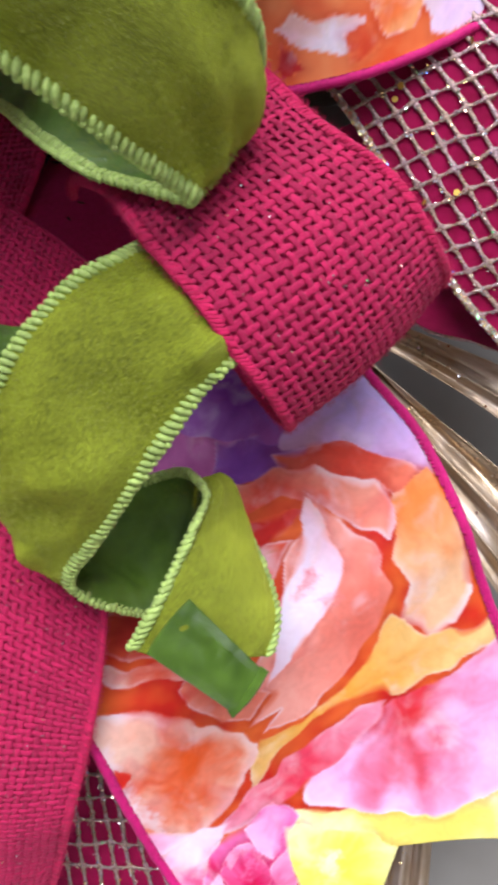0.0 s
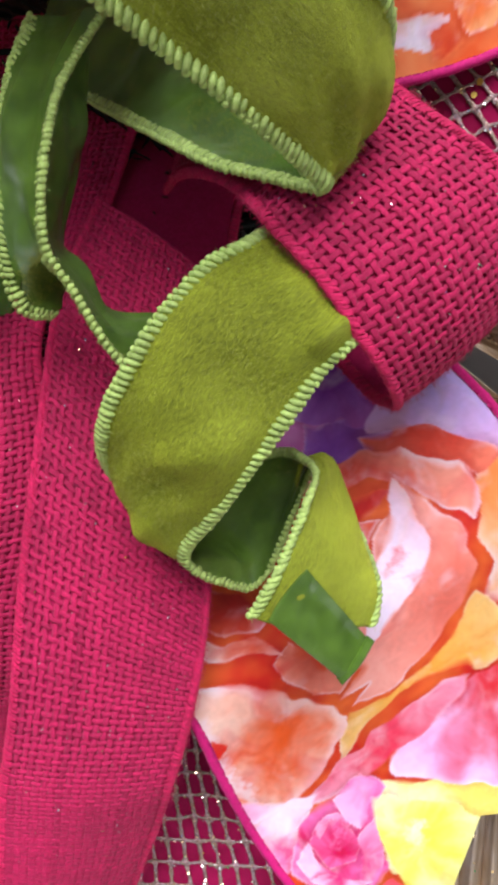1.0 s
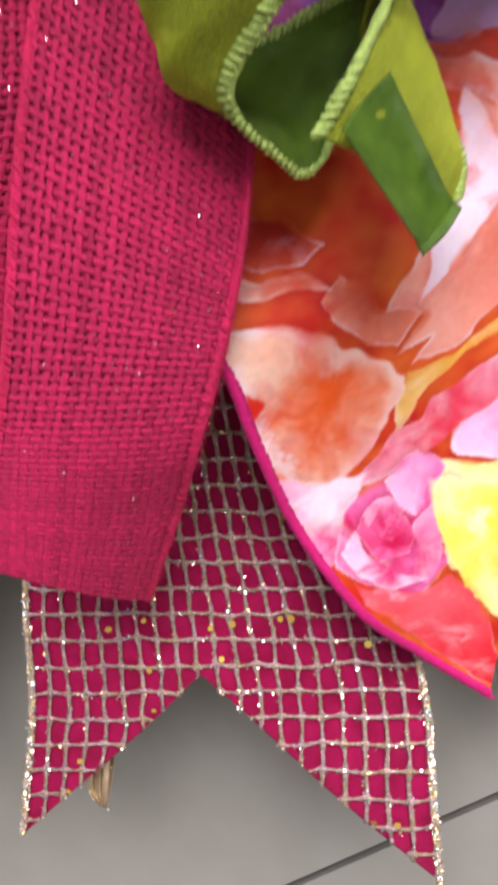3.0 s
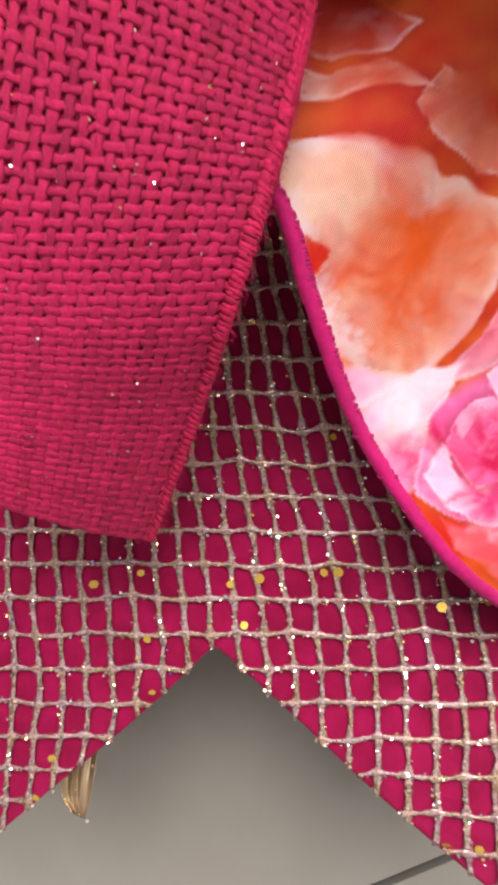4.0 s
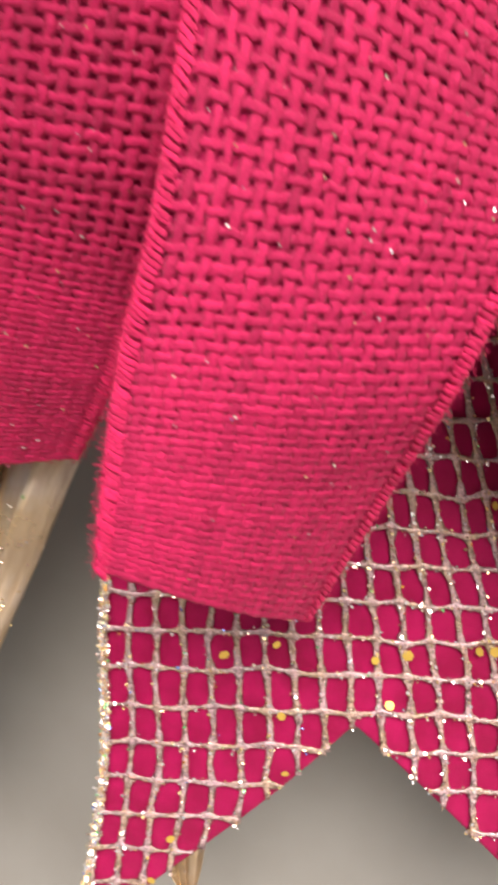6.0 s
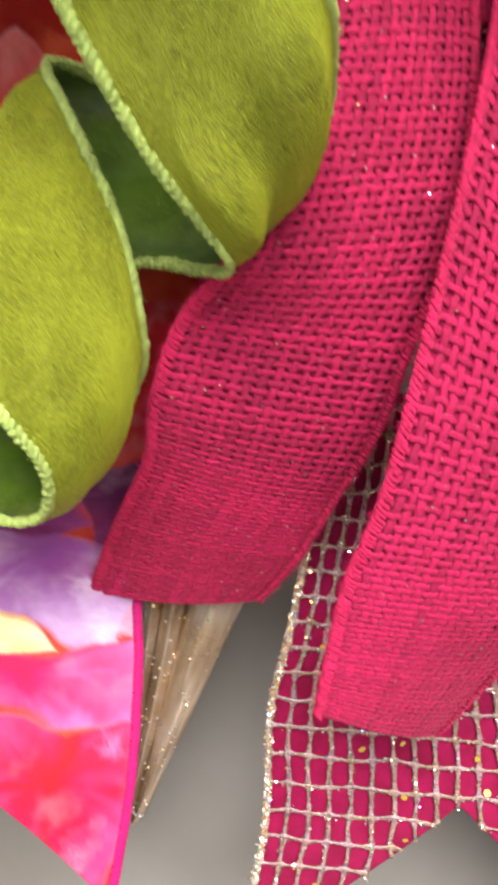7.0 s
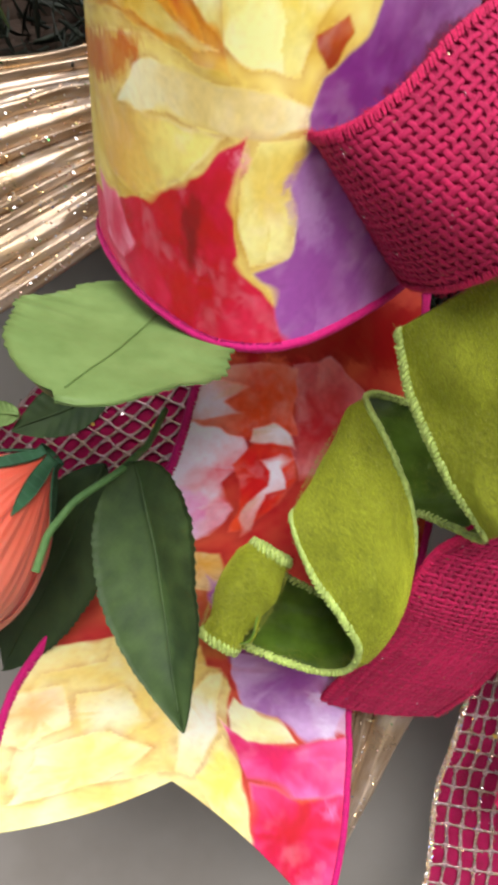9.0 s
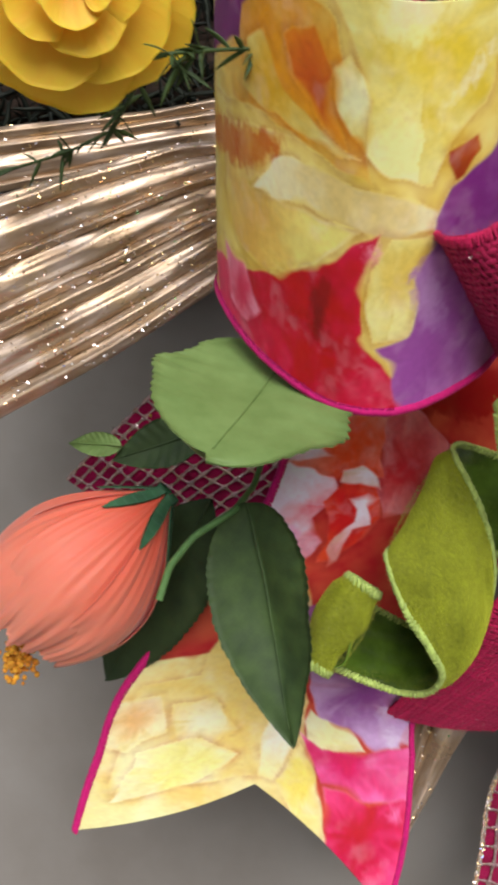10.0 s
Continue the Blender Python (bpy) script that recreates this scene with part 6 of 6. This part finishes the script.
def patch(name, grid, thick, normal, mat, parent, label=""):
    """A petal from a grid of places, v from 0 at its foot to 1 at its tip."""
    a_n, b_n = grid.shape[:2]
    g = np.cross(np.gradient(grid, axis=0), np.gradient(grid, axis=1))
    g /= np.maximum(np.linalg.norm(g, axis=-1, keepdims=True), 1e-9)
    verts = np.concatenate([grid.reshape(-1, 3), (grid - g * thick).reshape(-1, 3)])
    idx = np.arange(a_n * b_n).reshape(a_n, b_n)
    a, b, c, d = idx[:-1, :-1], idx[1:, :-1], idx[1:, 1:], idx[:-1, 1:]
    top = np.stack([a, b, c, d], -1).reshape(-1, 4)
    ring = np.concatenate([idx[:, 0], idx[-1, 1:], idx[-2::-1, -1], idx[0, -2:0:-1]])
    nxt = np.roll(ring, -1)
    faces = np.concatenate([top, top[:, ::-1] + a_n * b_n, np.stack([ring, nxt, nxt + a_n * b_n, ring + a_n * b_n], -1)])
    ob = mesh_object(name, verts, faces, [mat], parent, label)
    uv = ob.data.uv_layers.new(name="UVMap")
    x, y = np.meshgrid(np.linspace(0, 1, a_n), np.linspace(0, 1, b_n), indexing="ij")
    flat = np.concatenate([np.stack([x, y], -1).reshape(-1, 2)] * 2)
    uv.data.foreach_set("uv", flat[faces.ravel()].ravel())
    return ob


def coral_bud():
    foot, mouth, tuft = (np.array(BUD[k][0]) for k in range(3))
    t = thing("coral_flower", "closed coral silk flower with green calyx", "flower")
    axis = unit(mouth - foot)
    long = np.linalg.norm(mouth - foot) * 1.08
    e1 = unit(np.cross(axis, (0, 1, 0)))
    e2 = np.cross(axis, e1)
    rng = np.random.default_rng(4)
    def girth(s):
        return 23 * np.sin(0.1 + 2.3 * s**1.05) ** 0.95

    for k in range(6):
        mid = 2 * np.pi * k / 6 + 0.3
        a, s = np.meshgrid(np.linspace(-0.85, 0.85, 61), np.linspace(0, 1, 40), indexing="ij")
        reach = long * (1 + 0.07 * rng.normal()) * (1 - 0.10 * np.abs(a / 0.85) ** 3 + 0.02 * np.sin(17 * a + k) + 0.012 * np.sin(41 * a))
        folds = 0.07 * np.sin(19 * a + 2 * k) + 0.03 * np.sin(31 * a + 5 * s + k)
        r = girth(s) * (1 + 0.035 * a) + 1.1 * np.sin(7 * a + k) * s * s + folds * s * (1 + 2 * s**4)
        ang = mid + a * (1 - 0.1 * s)
        g = foot + axis * (reach * s)[..., None] + e1 * (r * np.cos(ang))[..., None] + e2 * (r * np.sin(ang))[..., None]
        patch("petal", g, 0.15, None, CORAL, t)
    for k in range(6):
        mid = 2 * np.pi * k / 6
        a, s = np.meshgrid(np.linspace(-1, 1, 9), np.linspace(0, 1, 20), indexing="ij")
        r = girth(np.clip(15 * s - 2, 0, None) / long) * 1.07 + 1.2
        ang = mid + a * 0.5 * (1 - s**0.9)
        g = foot - axis * 2 + axis * (15 * s)[..., None] + e1 * (r * np.cos(ang))[..., None] + e2 * (r * np.sin(ang))[..., None]
        patch("sepal", g, 0.5, None, CALYX, t, "pointed dark green sepal")
    ang = np.linspace(0, 2 * np.pi, 6, endpoint=False)
    vs, fs, c = [], [], 0
    lat = np.linspace(-1.2, 1.2, 4)
    for k in range(190):
        o = tuft + rng.normal(0, 2.5, 3)
        r = rng.uniform(0.5, 1.05)
        vs.append(np.concatenate([[o + r * np.array((np.cos(q) * np.cos(w), np.cos(q) * np.sin(w), np.sin(q))) for w in ang] for q in lat]))
        for i in range(3):
            for j in range(6):
                fs.append((c + 6 * i + j, c + 6 * i + (j + 1) % 6, c + 6 * i + 6 + (j + 1) % 6, c + 6 * i + 6 + j))
        fs += [(c, c + 5, c + 4, c + 3), (c, c + 3, c + 2, c + 1), (c + 18, c + 19, c + 20, c + 21), (c + 18, c + 21, c + 22, c + 23)]
        c += 24
    mesh_object("stamen_tuft", np.concatenate(vs), fs, [STAMEN], t, "orange and yellow stamen tuft")


def yellow_flower():
    mid, back = np.array(YELLOW[0][0]), np.array(YELLOW[1][0])
    t = thing("yellow_flower", "bright yellow ruffled silk flower", "flower")
    axis = unit(mid - back + np.array((6.0, 0, -10.0)))
    e1 = unit(np.cross(axis, (0, 0, 1)))
    e2 = np.cross(e1, axis)
    rng = np.random.default_rng(8)
    for ring, (count, reach, lean) in enumerate(((5, 29, 0.12), (4, 23, 0.3), (4, 15, 0.55), (3, 9, 0.9))):
        for k in range(count):
            m = 2 * np.pi * (k + 0.37 * ring) / count + rng.normal(0, 0.08)
            a, s = np.meshgrid(np.linspace(-1, 1, 45), np.linspace(0, 1, 24), indexing="ij")
            wide = 0.35 + 0.85 * np.sin(np.pi * (0.08 + 0.55 * s))
            ang = m + a * wide * (6.3 / count) * 0.62
            r = reach * s * (1 - 0.15 * np.abs(a) ** 3) * (1 + 0.035 * np.sin(4 * a + k) + 0.008 * np.sin(17 * a))
            h = lean * reach * s**1.4 * 0.6 + 1.7 * s * np.sin(2.5 * a + k) + 0.18 * s * np.sin(9 * a + 2 * k) + 2.2 * ring
            g = mid + e1 * (r * np.cos(ang))[..., None] + e2 * (r * np.sin(ang))[..., None] + axis * h[..., None]
            patch("petal", g, 0.12, None, YELLOW_PETAL, t)


coral_bud()
yellow_flower()


def sprig(rows, label, seed, needles=26):
    rng = np.random.default_rng(seed)
    st = np.array([r[0] for r in rows], float)
    t = thing("sprig", label, "sprig")
    fine = np.linspace(0, len(st) - 1, 40)
    path = np.stack([np.interp(fine, np.arange(len(st)), st[:, a]) for a in range(3)], 1)
    v, f = tubes(path[None], 6, 0.45, 0.45, np.tile((0.0, -1.0, 0.2), (1, 40, 1)))
    mesh_object("stem", v, f, [LEAF_DARK], t)
    for _ in range(needles):
        k = rng.integers(2, 39)
        d = unit(rng.normal(size=3) + 0.8 * unit(path[min(k + 1, 39)] - path[k - 1]))
        span = rng.uniform(4, 9)
        q = np.linspace(0, 1, 6)
        line = path[k] + d * (span * q)[:, None] + np.array((0, 0, -1)) * (span * 0.2 * q**2)[:, None]
        v, f = tubes(line[None], 6, (0.7 * np.sin(np.pi * (0.15 + 0.8 * q)))[None], 0.15, np.tile(unit(rng.normal(size=3)), (1, 6, 1)))
        mesh_object("needle", v, f, [LEAF_DARK], t)


sprig(SPRIG_A, "fine dark green sprig by the loop", 1)
sprig(SPRIG_B, "fine dark green sprig over the gold leaf", 2, 40)


# ---- the evergreen base under the bow, its deep shade put into the colour ----
# near-black needles stand in for the shadowed hollow behind the bow
NEEDLE = leaf_material("shaded_needle", (0.008, 0.01, 0.006), (0.014, 0.02, 0.01), (0.012, 0.018, 0.01))
def wreath_base(boxes, label, seed=21):
    rng = np.random.default_rng(seed)
    lines = []
    for (x0, y0, z0), (x1, y1, z1), count in boxes:
        foot = rng.uniform((x0, y0, z0), (x1, y1, z1), (count, 3))
        d = rng.normal(size=(count, 3))
        d /= np.linalg.norm(d, axis=1, keepdims=True)
        lines.append(foot[:, None] + d[:, None] * np.linspace(-9, 9, 5)[None, :, None] + rng.normal(0, 0.4, (count, 5, 3)))
    path = np.concatenate(lines)
    side = rng.normal(size=(len(path), 1, 3))
    v, f = tubes(path, 4, (np.array([0.4, 1.0, 1.1, 0.9, 0.2]) * 0.9)[None], 0.2, np.broadcast_to(side, path.shape), cap=False)
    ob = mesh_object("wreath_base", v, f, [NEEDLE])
    return tagged(ob, label, "wreath", kind="stuff")


wreath_base((((-320, 195, 95), (-150, 245, 240), 2400), ((-75, 215, 20), (25, 250, 170), 2600), ((-150, 215, 40), (-70, 250, 220), 1800)), "evergreen needles of the wreath base, near-black for the shade behind the bow")


def wreath_ring():
    """The thick dark vine ring that carries the bow."""
    rng = np.random.default_rng(31)
    k = 120
    x = np.linspace(-420, 130, k)
    path = np.stack([x, np.full(k, 244.0), 160 - 0.0002 * (x + 200) ** 2], 1)
    t = thing("wreath_ring", "dark brown vine ring of the wreath, mostly hidden", "wreath")
    for _ in range(64):
        a, r = rng.uniform(0, 6.28), 56 * np.sqrt(rng.uniform(0, 1))
        turn = a + np.linspace(0, rng.uniform(-2, 2), k)
        line = path + np.stack([np.zeros(k), 0.4 * r * np.cos(turn), r * np.sin(turn)], 1) + rng.normal(0, 0.15, (k, 3))
        v, f = tubes(line[None], 8, rng.uniform(3.5, 6.5), 5.0, np.tile((0.0, -1.0, 0.3), (1, k, 1)), 0.5, 0.06)
        mesh_object("vine", v, f, [VINE], t)
    return t


VINE = fibre_material("dark_vine", (0.018, 0.011, 0.007), (0.05, 0.03, 0.018), 0.8, 0.0, 300)
wreath_ring()
